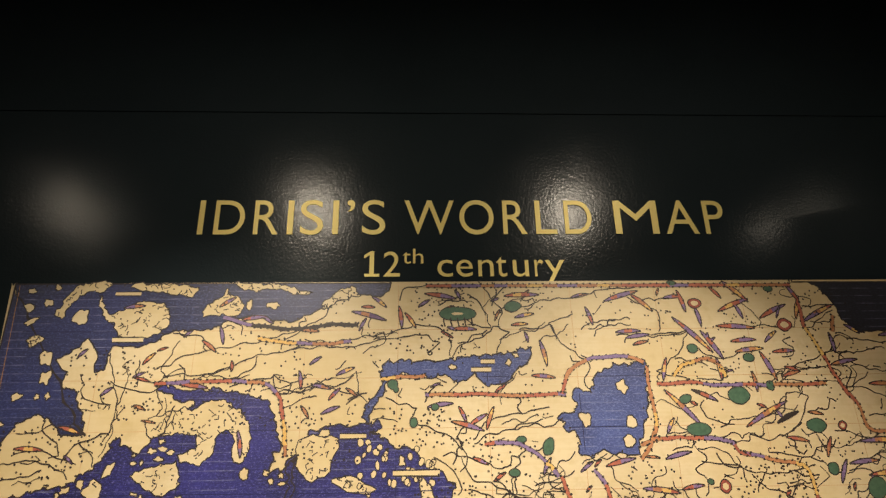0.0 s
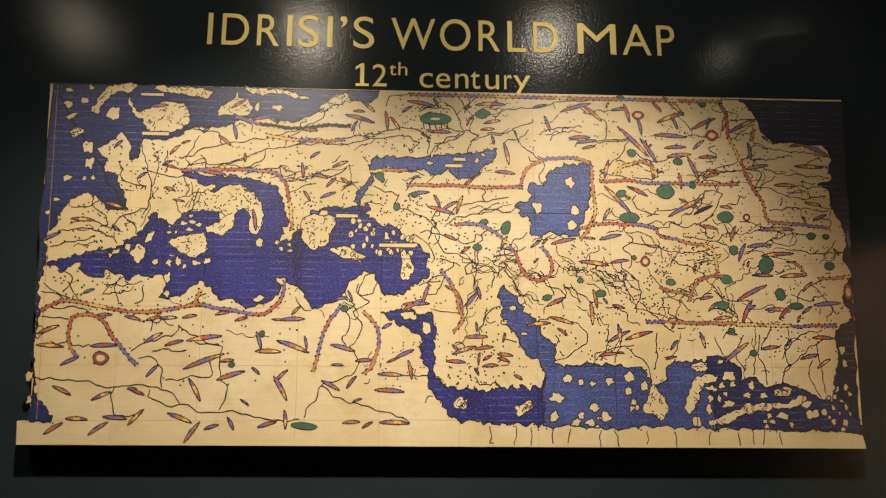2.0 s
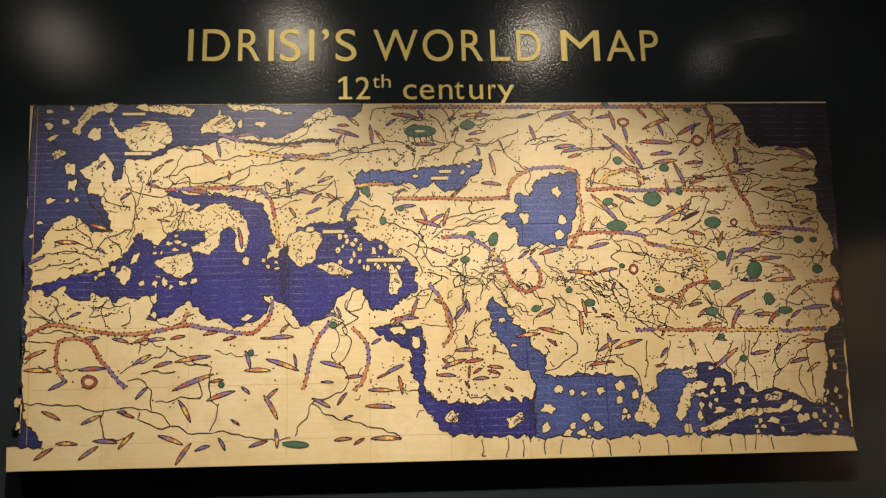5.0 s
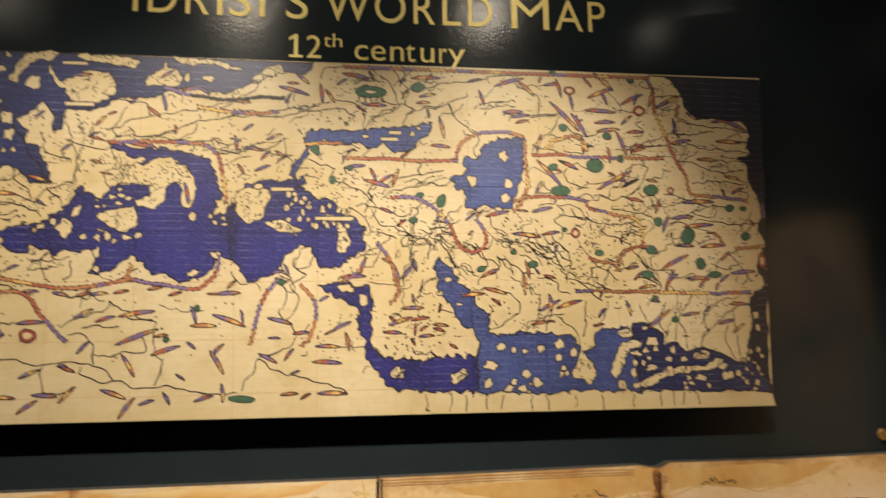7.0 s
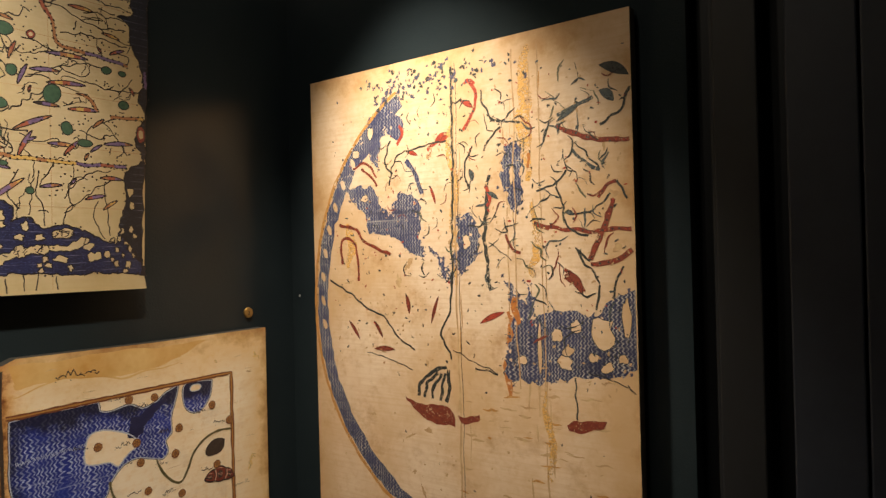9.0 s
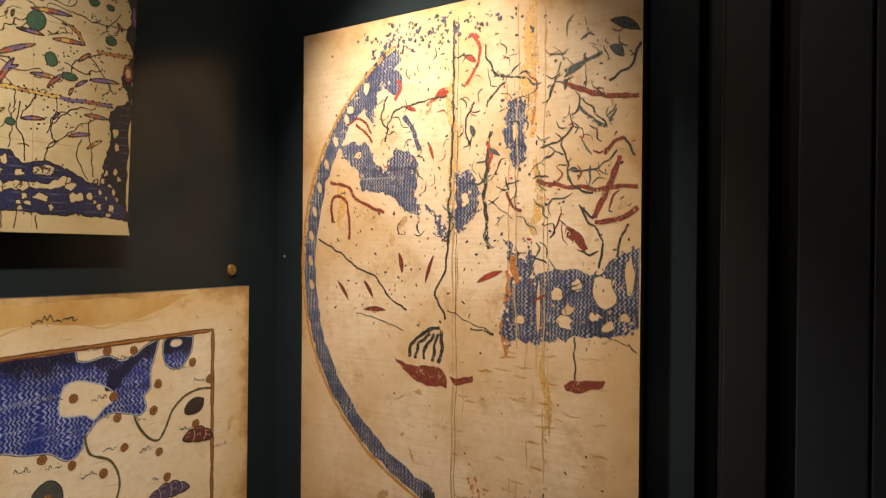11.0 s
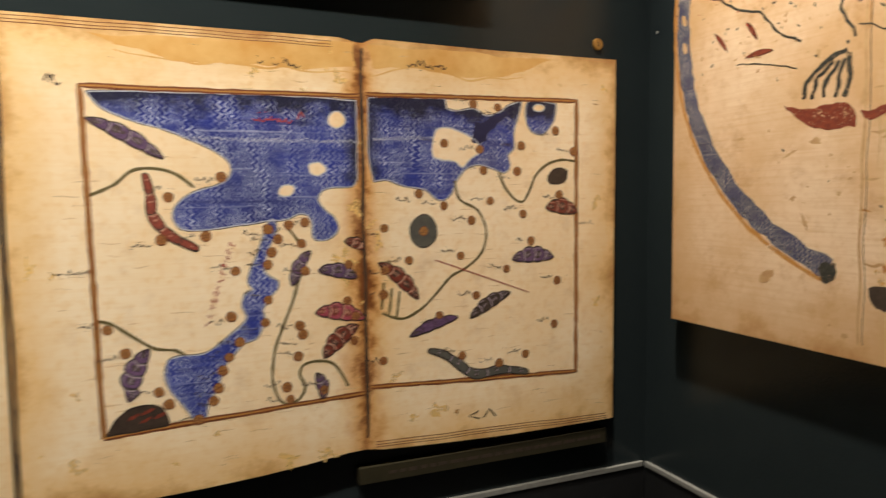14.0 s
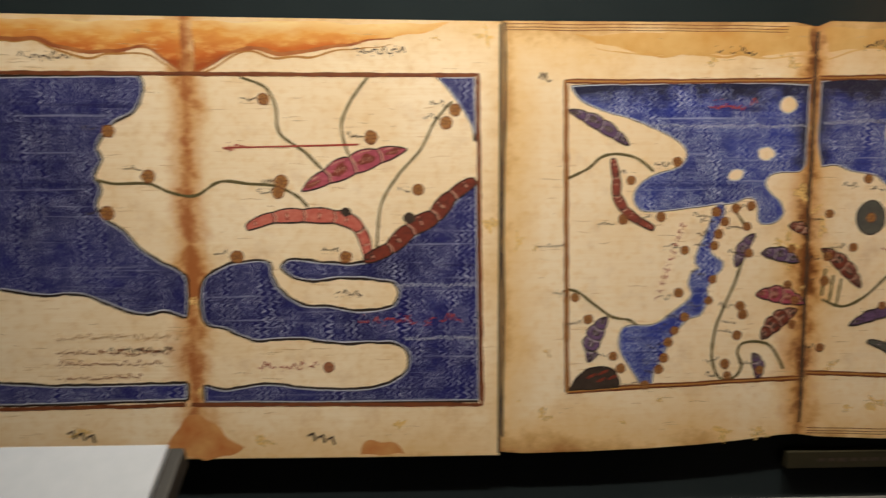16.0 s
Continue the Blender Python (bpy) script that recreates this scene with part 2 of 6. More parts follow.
INK = {
    "ink": paint("dark_ink", (0.016, 0.012, 0.012), (0.040, 0.028, 0.024), 0.5, 120),
    "faint": paint("faded_brown_line", (0.42, 0.22, 0.10), (0.60, 0.42, 0.22), 0.5, 60),
    "seam": paint("reddish_sheet_joint", (0.50, 0.30, 0.15), (0.62, 0.44, 0.24), 0.5, 60),
    "rule": paint("brown_red_rule", (0.13, 0.035, 0.015), (0.24, 0.08, 0.03), 0.5, 60),
    "gild": paint("ochre_rule", (0.50, 0.27, 0.07), (0.40, 0.18, 0.05), 0.5, 60),
    "p": paint("purple_pigment", (0.20, 0.12, 0.26), (0.06, 0.03, 0.09), 0.5, 190),
    "r": paint("red_pigment", (0.42, 0.10, 0.06), (0.14, 0.03, 0.03), 0.5, 190),
    "o": paint("orange_ochre_pigment", (0.46, 0.20, 0.08), (0.17, 0.06, 0.05), 0.5, 190),
    "m": paint("magenta_pigment", (0.52, 0.13, 0.18), (0.26, 0.03, 0.07), 0.5, 110),
    "d": paint("dark_red_pigment", (0.26, 0.05, 0.03), (0.11, 0.025, 0.018), 0.5, 120),
    "c": paint("crimson_wash", (0.62, 0.22, 0.17), (0.46, 0.06, 0.05), 0.5, 90),
    "k": paint("black_brown_pigment", (0.03, 0.02, 0.018), (0.07, 0.05, 0.04), 0.5, 70),
    "n": paint("slate_pigment", (0.07, 0.075, 0.075), (0.12, 0.12, 0.11), 0.5, 70),
    "g": paint("green_pigment", (0.035, 0.09, 0.055), (0.075, 0.15, 0.095), 0.5, 120),
    "v": paint("olive_line", (0.10, 0.085, 0.035), (0.16, 0.13, 0.06), 0.5, 70),
    "t": paint("rust_rosette", (0.42, 0.21, 0.075), (0.17, 0.065, 0.028), 0.5, 170),
    "w": paint("pale_wave_line", (0.55, 0.58, 0.66), (0.42, 0.46, 0.60), 0.5, 80),
    "h": paint("pale_pink_hatching", (0.66, 0.42, 0.32), (0.52, 0.26, 0.20), 0.5, 90),
    "l": paint("pale_lilac_hatching", (0.46, 0.40, 0.46), (0.32, 0.26, 0.36), 0.5, 90),
    "x": paint("red_script", (0.42, 0.06, 0.05), (0.32, 0.05, 0.04), 0.5, 80),
    "P": paint("violet_mountain_wash", (0.27, 0.19, 0.36), (0.13, 0.08, 0.20), 0.5, 190),
    "R": paint("vermilion_mountain_wash", (0.52, 0.16, 0.09), (0.26, 0.07, 0.05), 0.5, 190),
    "O": paint("orange_mountain_wash", (0.56, 0.26, 0.11), (0.30, 0.12, 0.06), 0.5, 190),
    "Y": paint("yellow_mountain_wash", (0.74, 0.50, 0.16), (0.55, 0.32, 0.09), 0.5, 190),
    "stain": burn_print("orange_scorch_stain"),
    "rust": paint("rust_water_stain", (0.66, 0.36, 0.14), (0.50, 0.17, 0.05), 0.42, 18, coarse=30.0),
    "amber": paint("soft_amber_stain", (0.78, 0.54, 0.23), (0.62, 0.32, 0.08), 0.42, 9, coarse=20.0),
    "tide": paint("red_brown_tide_mark", (0.27, 0.06, 0.025), (0.52, 0.22, 0.07), 0.45, 22),
    "b": paint("spilt_navy_ink", (0.012, 0.014, 0.06), (0.02, 0.024, 0.09), 0.4, 60),
    "s": CHART_SEA,
}


def worn_ink(name, a, b, fade=0.55):
    """Ink that has flaked off the sheet in small patches."""
    m, t, p = material(name, 0.5, 0.0, 0.4)
    v = coords(t)
    c = blend(t, remap(t, grain(t, v, 130.0), 0.35, 0.65), a, b)
    f = math_node(t, "ADD", math_node(t, "MULTIPLY", grain(t, v, 210.0, 3.0, 0.7), 0.6), math_node(t, "MULTIPLY", grain(t, v, 34.0, 4.0), 0.4))
    t.links.new(c, p.inputs["Base Color"])
    clear, mix = node(t, "ShaderNodeBsdfTransparent"), node(t, "ShaderNodeMixShader")
    t.links.new(remap(t, f, fade, fade + 0.06), mix.inputs[0])
    t.links.new(p.outputs[0], mix.inputs[1])
    t.links.new(clear.outputs[0], mix.inputs[2])
    t.links.new(mix.outputs[0], t.nodes["Material Output"].inputs["Surface"])
    return m


WORN = dict(INK)
for key, a, b in (("k", (0.022, 0.024, 0.024), (0.060, 0.062, 0.055)), ("n", (0.05, 0.065, 0.075), (0.11, 0.12, 0.11)), ("d", (0.16, 0.030, 0.022), (0.26, 0.060, 0.030)), ("r", (0.46, 0.075, 0.035), (0.30, 0.04, 0.03)),
                  ("o", (0.55, 0.22, 0.05), (0.40, 0.13, 0.04)), ("v", (0.09, 0.095, 0.06), (0.15, 0.15, 0.09)), ("p", (0.05, 0.05, 0.09), (0.10, 0.09, 0.14)), ("gild", (0.58, 0.30, 0.08), (0.46, 0.20, 0.05)), ("amber", (0.74, 0.44, 0.14), (0.66, 0.36, 0.10))):
    WORN[key] = worn_ink("worn_" + INK[key].name, a, b, 0.48 if key == "amber" else 0.55)

FOXING = {
    "yellow": worn_ink("yellow_foxing", (0.84, 0.60, 0.26), (0.76, 0.50, 0.18), 0.50),
    "brown": worn_ink("brown_foxing", (0.50, 0.27, 0.09), (0.36, 0.17, 0.05), 0.49),
    "fibre": worn_ink("tan_paper_fibre", (0.76, 0.58, 0.36), (0.66, 0.46, 0.25), 0.52),
}

# ---- mesh helpers ----
from mathutils import geometry


def mesh_object(name, verts, faces, mat, parent=None, label="", smooth=False):
    me = bpy.data.meshes.new(name)
    me.from_pydata(verts, [], faces)
    me.materials.append(mat)
    if smooth:
        me.polygons.foreach_set("use_smooth", [True] * len(me.polygons))
    me.update()
    ob = new(name, me)
    if parent is not None:
        ob.parent = parent
    if label:
        ob["label"] = label
    return ob


def part(name, bm, mat, parent, label=""):
    me = bpy.data.meshes.new(name)
    bm.to_mesh(me)
    bm.free()
    me.materials.append(mat)
    ob = new(name, me)
    if parent is not None:
        ob.parent = parent
    if label:
        ob["label"] = label
    return ob


def box_mesh(x0, x1, y0, y1, z0, z1, bevel=0.0):
    bm = bmesh.new()
    bmesh.ops.create_cube(bm, size=1.0)
    bmesh.ops.transform(bm, matrix=Matrix.LocRotScale(((x0 + x1) / 2, (y0 + y1) / 2, (z0 + z1) / 2), None, (x1 - x0, y1 - y0, z1 - z0)), verts=bm.verts)
    if bevel:
        bmesh.ops.bevel(bm, geom=bm.edges[:], offset=bevel, segments=2, affect="EDGES", profile=0.6)
    return bm


def structure(name, bm, mat, label, category):
    return tagged(part(name, bm, mat, None), label, category, kind="structure")


def empty(name, m, label, category, group=""):
    ob = new(name)
    ob.matrix_world = m
    return tagged(ob, label, category, group)


def curve_through(pts, closed, step=0.006):
    """A smooth line through a few control points, in steps of about that many metres; sharp bends stay corners."""
    p = [Vector(q) for q in pts]
    n = len(p)
    slope = []
    for i in range(n):
        if not closed and i in (0, n - 1):
            slope.append(Vector((0, 0)))
            continue
        u, w = p[i] - p[i - 1], p[(i + 1) % n] - p[i]
        lu, lw = u.length, w.length
        if lu < 1e-6 or lw < 1e-6 or u.dot(w) < 0.15 * lu * lw:
            slope.append(Vector((0, 0)))
        else:
            slope.append((u / lu + w / lw).normalized() * min(lu, lw))
    out = []
    for i in range(n if closed else n - 1):
        b, c, sb, sc = p[i], p[(i + 1) % n], slope[i], slope[(i + 1) % n]
        k = max(2, min(24, int((c - b).length / step)))
        for j in range(k):
            s = j / k
            out.append(b * (2 * s ** 3 - 3 * s * s + 1) + sb * (s ** 3 - 2 * s * s + s) + c * (3 * s * s - 2 * s ** 3) + sc * (s ** 3 - s * s))
    if not closed:
        out.append(p[-1])
    return out


def inside(q, line):
    """Whether the point lies within the closed line."""
    hit = False
    for a, b in zip(line, line[1:] + line[:1]):
        if (a.y > q.y) != (b.y > q.y) and q.x < (b.x - a.x) * (q.y - a.y) / (b.y - a.y) + a.x:
            hit = not hit
    return hit


def ragged(line, size, wave):
    """The same line with a small uneven wander."""
    return [q + Vector((noise.noise((q.x * wave, q.y * wave, 1.7)), noise.noise((q.x * wave, q.y * wave, 8.3)))) * size for q in line]


SINGLE = {"printed_sea", "printed_land", "printed_island", "printed_river", "printed_mountain", "printed_mountain_range", "printed_lake",
          "printed_boat", "printed_town", "printed_ridge", "printed_stain", "printed_blot", "printed_burn", "printed_page_mark", "printed_rule", "printed_ring_sea"}


class Print:
    """The printed picture of one flat panel, gathered ink by ink."""

    def __init__(self, owner):
        self.owner, self.inks, self.lift, self.single = owner, {}, 0, 0

    def faces(self, name, mat, layer, verts, faces):
        self.lift = (self.lift + 1) % 150
        key = (name, mat.name)
        if name in SINGLE:
            self.single += 1
            key = (name, mat.name, self.single)
        v, f = self.inks.setdefault(key, ([], []))
        n = len(v)
        z = 0.00012 * layer + 0.0000006 * self.lift
        v += [(q[0], q[1], z) for q in verts]
        f += [[i + n for i in q] for q in faces]

    def area(self, name, mat, layer, line):
        turn = sum(a.x * b.y - b.x * a.y for a, b in zip(line, line[1:] + line[:1]))
        line = line if turn > 0 else line[::-1]
        k = list(range(len(line)))
        if len(line) > 40:
            # long coasts may touch themselves: cut them into clean triangles
            verts, _, faces = geometry.delaunay_2d_cdt(line, [], [k], 1, 1e-6)[:3]
            faces = [f if (verts[f[1]] - verts[f[0]]).cross(verts[f[2]] - verts[f[0]]) > 0 else list(f)[::-1] for f in faces]
            self.faces(name, mat, layer, verts, faces)
        else:
            self.faces(name, mat, layer, line, [k])

    def stroke(self, name, mat, layer, line, width, closed=False, taper=False):
        n, verts, faces = len(line), [], []
        for i, q in enumerate(line):
            a = line[i - 1] if i or closed else q
            b = line[(i + 1) % n] if i < n - 1 or closed else q
            d = (b - a)
            d = d.normalized() if d.length > 1e-9 else Vector((1, 0))
            w = width * (0.5 + 0.22 * noise.noise((q.x * 70, q.y * 70, 3)))
            if taper:
                w *= 0.25 + 0.75 * math.sin(math.pi * min(0.97, max(0.03, i / max(1, n - 1))))
            o = Vector((-d.y, d.x)) * w
            verts += [q + o, q - o]
        for i in range(n if closed else n - 1):
            j = (i + 1) % n
            faces.append((2 * i, 2 * i + 1, 2 * j + 1, 2 * j))
        self.faces(name, mat, layer, verts, faces)

    def oval(self, name, mat, layer, x, y, rx, ry, turn=0.0, rough=0.12, n=14):
        c, s = math.cos(radians(turn)), math.sin(radians(turn))
        line = []
        for i in range(n):
            a = 2 * math.pi * i / n
            k = 1 + rough * noise.noise((x * 90 + math.cos(a) * 1.3, y * 90 + math.sin(a) * 1.3, 5))*1.6
            u, w = rx * k * math.cos(a), ry * k * math.sin(a)
            line.append(Vector((x + u * c - w * s, y + u * s + w * c)))
        self.area(name, mat, layer, line)
        return line

    def peak(self, x0, y0, x1, y1, width, ink, layer=3, beads=True, edge=0.0018, inks=INK):
        """A mountain drawn as a leaf between two points, with a dark outline."""
        a, b = Vector((x0, y0)), Vector((x1, y1))
        d = b - a
        side = Vector((-d.y, d.x)).normalized()
        if side.y < 0:
            side = -side
        for k, (mat, nm) in enumerate(((inks["ink"], "printed_mountain_outline"), (inks[ink], "printed_mountain"))):
            grow = edge * (1 - k)
            top, low = [], []
            for i in range(9):
                s = i / 8
                h = math.sin(math.pi * s)
                q = a + d * s + d.normalized() * grow * (2 * s - 1) * 1.5
                top.append(q + side * (width * 0.72 * h ** 0.8 + grow))
                low.append(q - side * (width * 0.28 * h + grow))
            self.area(nm, mat, layer + 0.3 * k, top + low[::-1][1:-1] if k else top + low[::-1])
        if beads:
            n = max(1, int(d.length / 0.013))
            first = "PROYP".index("P" if ink == "p" else "O" if ink == "o" else "R")
            for i in range(n):
                cut = [a + d * (i + 0.2 * j) / n for j in range(6)]
                bow = [math.sin(math.pi * (i + 0.2 * j) / n) for j in range(6)]
                top = [q + side * width * 0.66 * h ** 0.8 for q, h in zip(cut, bow)]
                low = [q - side * width * 0.22 * h for q, h in zip(cut, bow)]
                key = "POYRP"[(first + i + int(abs(x0) * 900)) % 5] if i else ink.upper() if ink in "pro" else ink
                mesh = top + low[::-1]
                if i == 0:
                    mesh = mesh[1:] if n > 1 else mesh[1:5] + mesh[7:11]
                elif i == n - 1:
                    mesh = mesh[:5] + mesh[7:]
                self.area("printed_mountain_wash", INK[key], layer + 0.5, mesh)
            n = max(2, int(d.length / 0.0125))
            for i in range(n):
                s = (i + 0.5) / n
                q = a + d * s + side * width * (0.8 * math.sin(math.pi * s) ** 0.8 if i % 2 else -0.25)
                self.oval("printed_beading", INK["ink"], layer + 0.9, q.x, q.y, 0.0022, 0.0021, n=6)

    def finish(self):
        for key, (v, f) in self.inks.items():
            ob = mesh_object(key[0], v, f, bpy.data.materials[key[1]], self.owner)
            if key[0] not in SINGLE:
                ob["kind"] = "stuff"


def board(name, outline, thick, front, edge, owner, label=""):
    """A flat board with a printed front and cut edges, from its outline."""
    n = len(outline)
    verts = [(x, y, 0.0) for x, y in outline] + [(x, y, -thick) for x, y in outline]
    me = bpy.data.meshes.new(name)
    faces = [list(range(n)), list(range(2 * n - 1, n - 1, -1))] + [(i + n, (i + 1) % n + n, (i + 1) % n, i) for i in range(n)]
    me.from_pydata(verts, [], faces)
    me.materials.append(front)
    me.materials.append(edge)
    for i, q in enumerate(me.polygons):
        q.material_index = 0 if i == 0 else 1
    me.update()
    ob = new(name, me)
    ob.parent = owner
    if label:
        ob["label"] = label
    return ob


def mm(pts):
    return [Vector((a * 0.001, b * 0.001)) for a, b in pts]


def text_mesh(name, words, x0, x1, base, height, mat, parent):
    """Flat lettering fitted between x0 and x1, standing on base, with that capital height."""
    cu = bpy.data.curves.new(name, "FONT")
    cu.body, cu.extrude = words, 0.0
    tmp = new("lettering", cu)
    bpy.context.view_layer.update()
    me = bpy.data.meshes.new_from_object(tmp.evaluated_get(bpy.context.evaluated_depsgraph_get()))
    bpy.data.objects.remove(tmp)
    lo = min(v.co.x for v in me.vertices)
    hi = max(v.co.x for v in me.vertices)
    for v in me.vertices:
        v.co = ((v.co.x - lo) / (hi - lo) * (x1 - x0) + x0, v.co.y * height + base, 0.0)
    me.materials.clear()
    me.materials.append(mat)
    me.name = name
    ob = new(name, me)
    ob.parent = parent
    return ob

# ---- structure ----
BACK, SIDE = 1.29, 1.395
structure("floor", box_mesh(-4.0, 1.6, -4.0, 1.45, -0.1, 0.0), CARPET, "dark grey carpet floor of the gallery", "floor")
structure("ceiling", box_mesh(-4.0, 1.6, -4.0, 1.45, 3.2, 3.3), CEILING, "matt black ceiling above the gallery wall", "ceiling")
structure("wall_north", box_mesh(-4.0, 1.51, BACK, 1.41, 0.0, 3.2), WALL, "dark green gloss-painted gallery wall with roller texture", "wall")
structure("wall_east", box_mesh(SIDE, 1.51, 0.228, BACK, 0.0, 3.2), WALL, "dark green gloss-painted side wall of the gallery", "wall")
structure("wall_east_return", box_mesh(SIDE + 0.05, 1.51, -4.0, 0.228, 0.0, 3.2), BLACKPAINT, "black wall behind the dark doorway", "wall")
structure("wall_south", box_mesh(-4.0, 1.51, -4.1, -4.0, 0.0, 3.2), BLACKPAINT, "plain black wall closing the gallery", "wall")
structure("wall_west", box_mesh(-4.1, -4.0, -4.1, 1.41, 0.0, 3.2), BLACKPAINT, "plain black end wall of the gallery", "wall")
structure("trim_north", box_mesh(-4.0, SIDE - 0.012, BACK - 0.010, BACK - 0.0005, 0.314, 0.327, 0.002), ALU, "thin grey aluminium trim along the wall foot", "trim")
structure("trim_east", box_mesh(SIDE - 0.010, SIDE - 0.0005, 0.228, BACK - 0.010, 0.314, 0.327, 0.002), ALU, "thin grey aluminium trim along the side wall", "trim")
structure("baseboard_north", box_mesh(-4.0, SIDE - 0.008, BACK - 0.007, BACK - 0.0005, 0.0, 0.313), BLACKPAINT, "black skirting panel below the aluminium trim", "baseboard")
structure("baseboard_east", box_mesh(SIDE - 0.007, SIDE - 0.0005, 0.228, BACK - 0.008, 0.0, 0.313), BLACKPAINT, "black skirting panel below the side trim", "baseboard")
structure("wall_joint", box_mesh(-4.0, SIDE, BACK - 0.003, BACK - 0.0004, 2.603, 2.606), WALL, "dark horizontal joint high on the wall", "trim")

door = empty("door_1", pose(0, 0, 0), "charcoal door with dark jamb beside the side wall", "door")
door["kind"] = "structure"
part("jamb", box_mesh(SIDE - 0.012, SIDE + 0.05, 0.109, 0.181, 0.0, 3.2, 0.003), BLACKPAINT, door)
part("jamb_bead", box_mesh(SIDE - 0.002, SIDE + 0.05, 0.1825, 0.188, 0.0, 3.2, 0.001), BLACKPAINT, door)
part("door_leaf", box_mesh(SIDE - 0.018, SIDE + 0.03, -0.036, 0.066, 0.0, 3.2, 0.003), DOORPAINT, door)
part("door_leaf", box_mesh(SIDE - 0.018, SIDE + 0.03, -1.0, -0.040, 0.0, 3.2, 0.003), DOORPAINT, door)

# ---- title on the wall ----
title = empty("wall_title", pose(0, BACK - 0.002, 0, 90), "gold vinyl title lettering on the dark wall", "lettering")
TITLE = (("I", -484, -473), ("D", -452, -391), ("R", -372, -322), ("I", -304, -292), ("S", -278, -231), ("I", -212, -200), ("\u2019", -183, -167), ("S", -152, -104),
         ("W", -65, 38), ("O", 49, 120), ("R", 139, 189), ("L", 207, 251), ("D", 268, 325), ("M", 373, 465), ("A", 480, 549), ("P", 563, 606))
for k, (sign, x0, x1) in enumerate(TITLE):
    text_mesh("letter", sign, x0 * 0.001, x1 * 0.001, 2.308 + 0.0001 * k, 0.113, GOLD, title)
mesh_object("letter", [(x * 0.001, 2.216 + y * 0.001, 0.0) for x, y in ((-144, 0), (-114, 0), (-114, 6), (-125, 6), (-125, 55), (-132, 55), (-145, 46), (-145, 39), (-134, 46), (-134, 6), (-144, 6))],
            [(0, 1, 2, 3, 9, 10), (3, 4, 5, 8, 9), (5, 6, 7, 8)], GOLD, title)
for sign, x0, x1, base, height in (("2", -106, -73, 2.216, 0.078), ("t", -68, -51, 2.244, 0.047), ("h", -47, -26, 2.244, 0.047)):
    text_mesh("letter", sign, x0 * 0.001, x1 * 0.001, base, height, GOLD, title)
for sign, x0, x1 in (("c", 2, 33), ("e", 40, 73), ("n", 84, 115), ("t", 120, 142), ("u", 154, 186), ("r", 198, 216), ("y", 219, 259)):
    text_mesh("letter", sign, x0 * 0.001, x1 * 0.001, 2.216, 0.078, GOLD, title)

# ---- great world map ----
MAP_NETS = (
    (45, -60, 30, 50, 10, 75, 0.6), (135, -40, 45, 40, 12, -35, 0.7), (300, -40, 90, 50, 24, -35, 0.6), (-730, -20, 90, 50, 12, 5, 0.35),
    (-600, 190, 60, 60, 11, 80, 0.5), (-350, 190, 160, 40, 14, 10, 0.3), (500, 120, 160, 60, 12, 15, 0.6), (620, -10, 190, 60, 13, 30, 0.7),
    (500, -140, 250, 40, 14, 75, 0.5), (100, 80, 70, 60, 10, 20, 0.6), (-560, -150, 200, 40, 6, 0, 0.5), (680, 250, 140, 80, 14, 0, 0.35), (100, 300, 300, 60, 12, 10, 0.5),
)
MAP_SEA_W1 = [(-892,398),(-566,396),(-338,395),(-175,394),(-178,378),(-195,360),(-238,365),(-269,355),(-294,345),(-325,329),(-355,314),(-398,314),(-435,322),(-479,315),(-502,303),(-544,296),(-580,295),(-606,277),(-639,267),(-680,269),(-690,253),(-691,225),(-704,219),(-711,228),(-705,248),(-717,268),(-730,283),(-743,263),(-764,252),(-777,242),(-768,228),(-753,218),(-763,204),(-754,193),(-735,188),(-727,160),(-712,140),(-708,108)]
MAP_SEA_W2 = [(-892,398),(-708,108),(-728,109),(-752,119),(-774,136),(-795,143),(-818,132),(-831,115),(-843,98),(-853,77),(-863,58),(-864,31),(-859,-1),(-867,-9),(-869,-42),(-866,-83),(-863,-112),(-867,-157),(-860,-214),(-860,-264),(-850,-283),(-834,-298),(-819,-320),(-816,-326),(-858,-325)]
MAP_MED1 = [(-861,-6),(-823,3),(-806,8),(-766,19),(-721,29),(-704,43),(-682,56),(-665,74),(-655,98),(-641,107),(-628,92),(-607,82),(-584,103),(-549,115),(-536,145),(-525,163),(-563,176),(-590,183),(-592,192),(-540,189),(-480,188),(-432,181),(-398,166),(-380,143),(-375,106),(-371,79),(-381,63),(-381,47),(-357,47),(-345,54),(-340,68),(-341,-53),(-382,-28),(-379,-61),(-390,-78),(-413,-87),(-442,-94),(-474,-85)]
MAP_MED2 = [(-474,-85),(-509,-75),(-524,-55),(-536,-44),(-566,-58),(-588,-71),(-611,-80),(-621,-71),(-610,-53),(-619,-33),(-634,-28),(-654,-35),(-671,-28),(-688,-36),(-711,-31),(-729,-24),(-751,-33),(-775,-27),(-792,-15),(-788,-2),(-808,-5),(-814,-17),(-835,-17)]
MAP_AEG1 = [(-348,50),(-340,74),(-322,99),(-304,115),(-284,122),(-238,119),(-207,128),(-189,120),(-211,106),(-171,90),(-141,77),(-117,55),(-90,42),(-71,29),(-61,14),(-71,-10),(-69,-24),(-84,-34),(-100,-52),(-120,-64),(-142,-69),(-161,-61),(-170,-44),(-180,-22),(-199,-20),(-219,-31),(-240,-43),(-249,-64),(-263,-83),(-289,-92),(-308,-95),(-323,-79),(-334,-53),(-346,-29),(-351,20)]
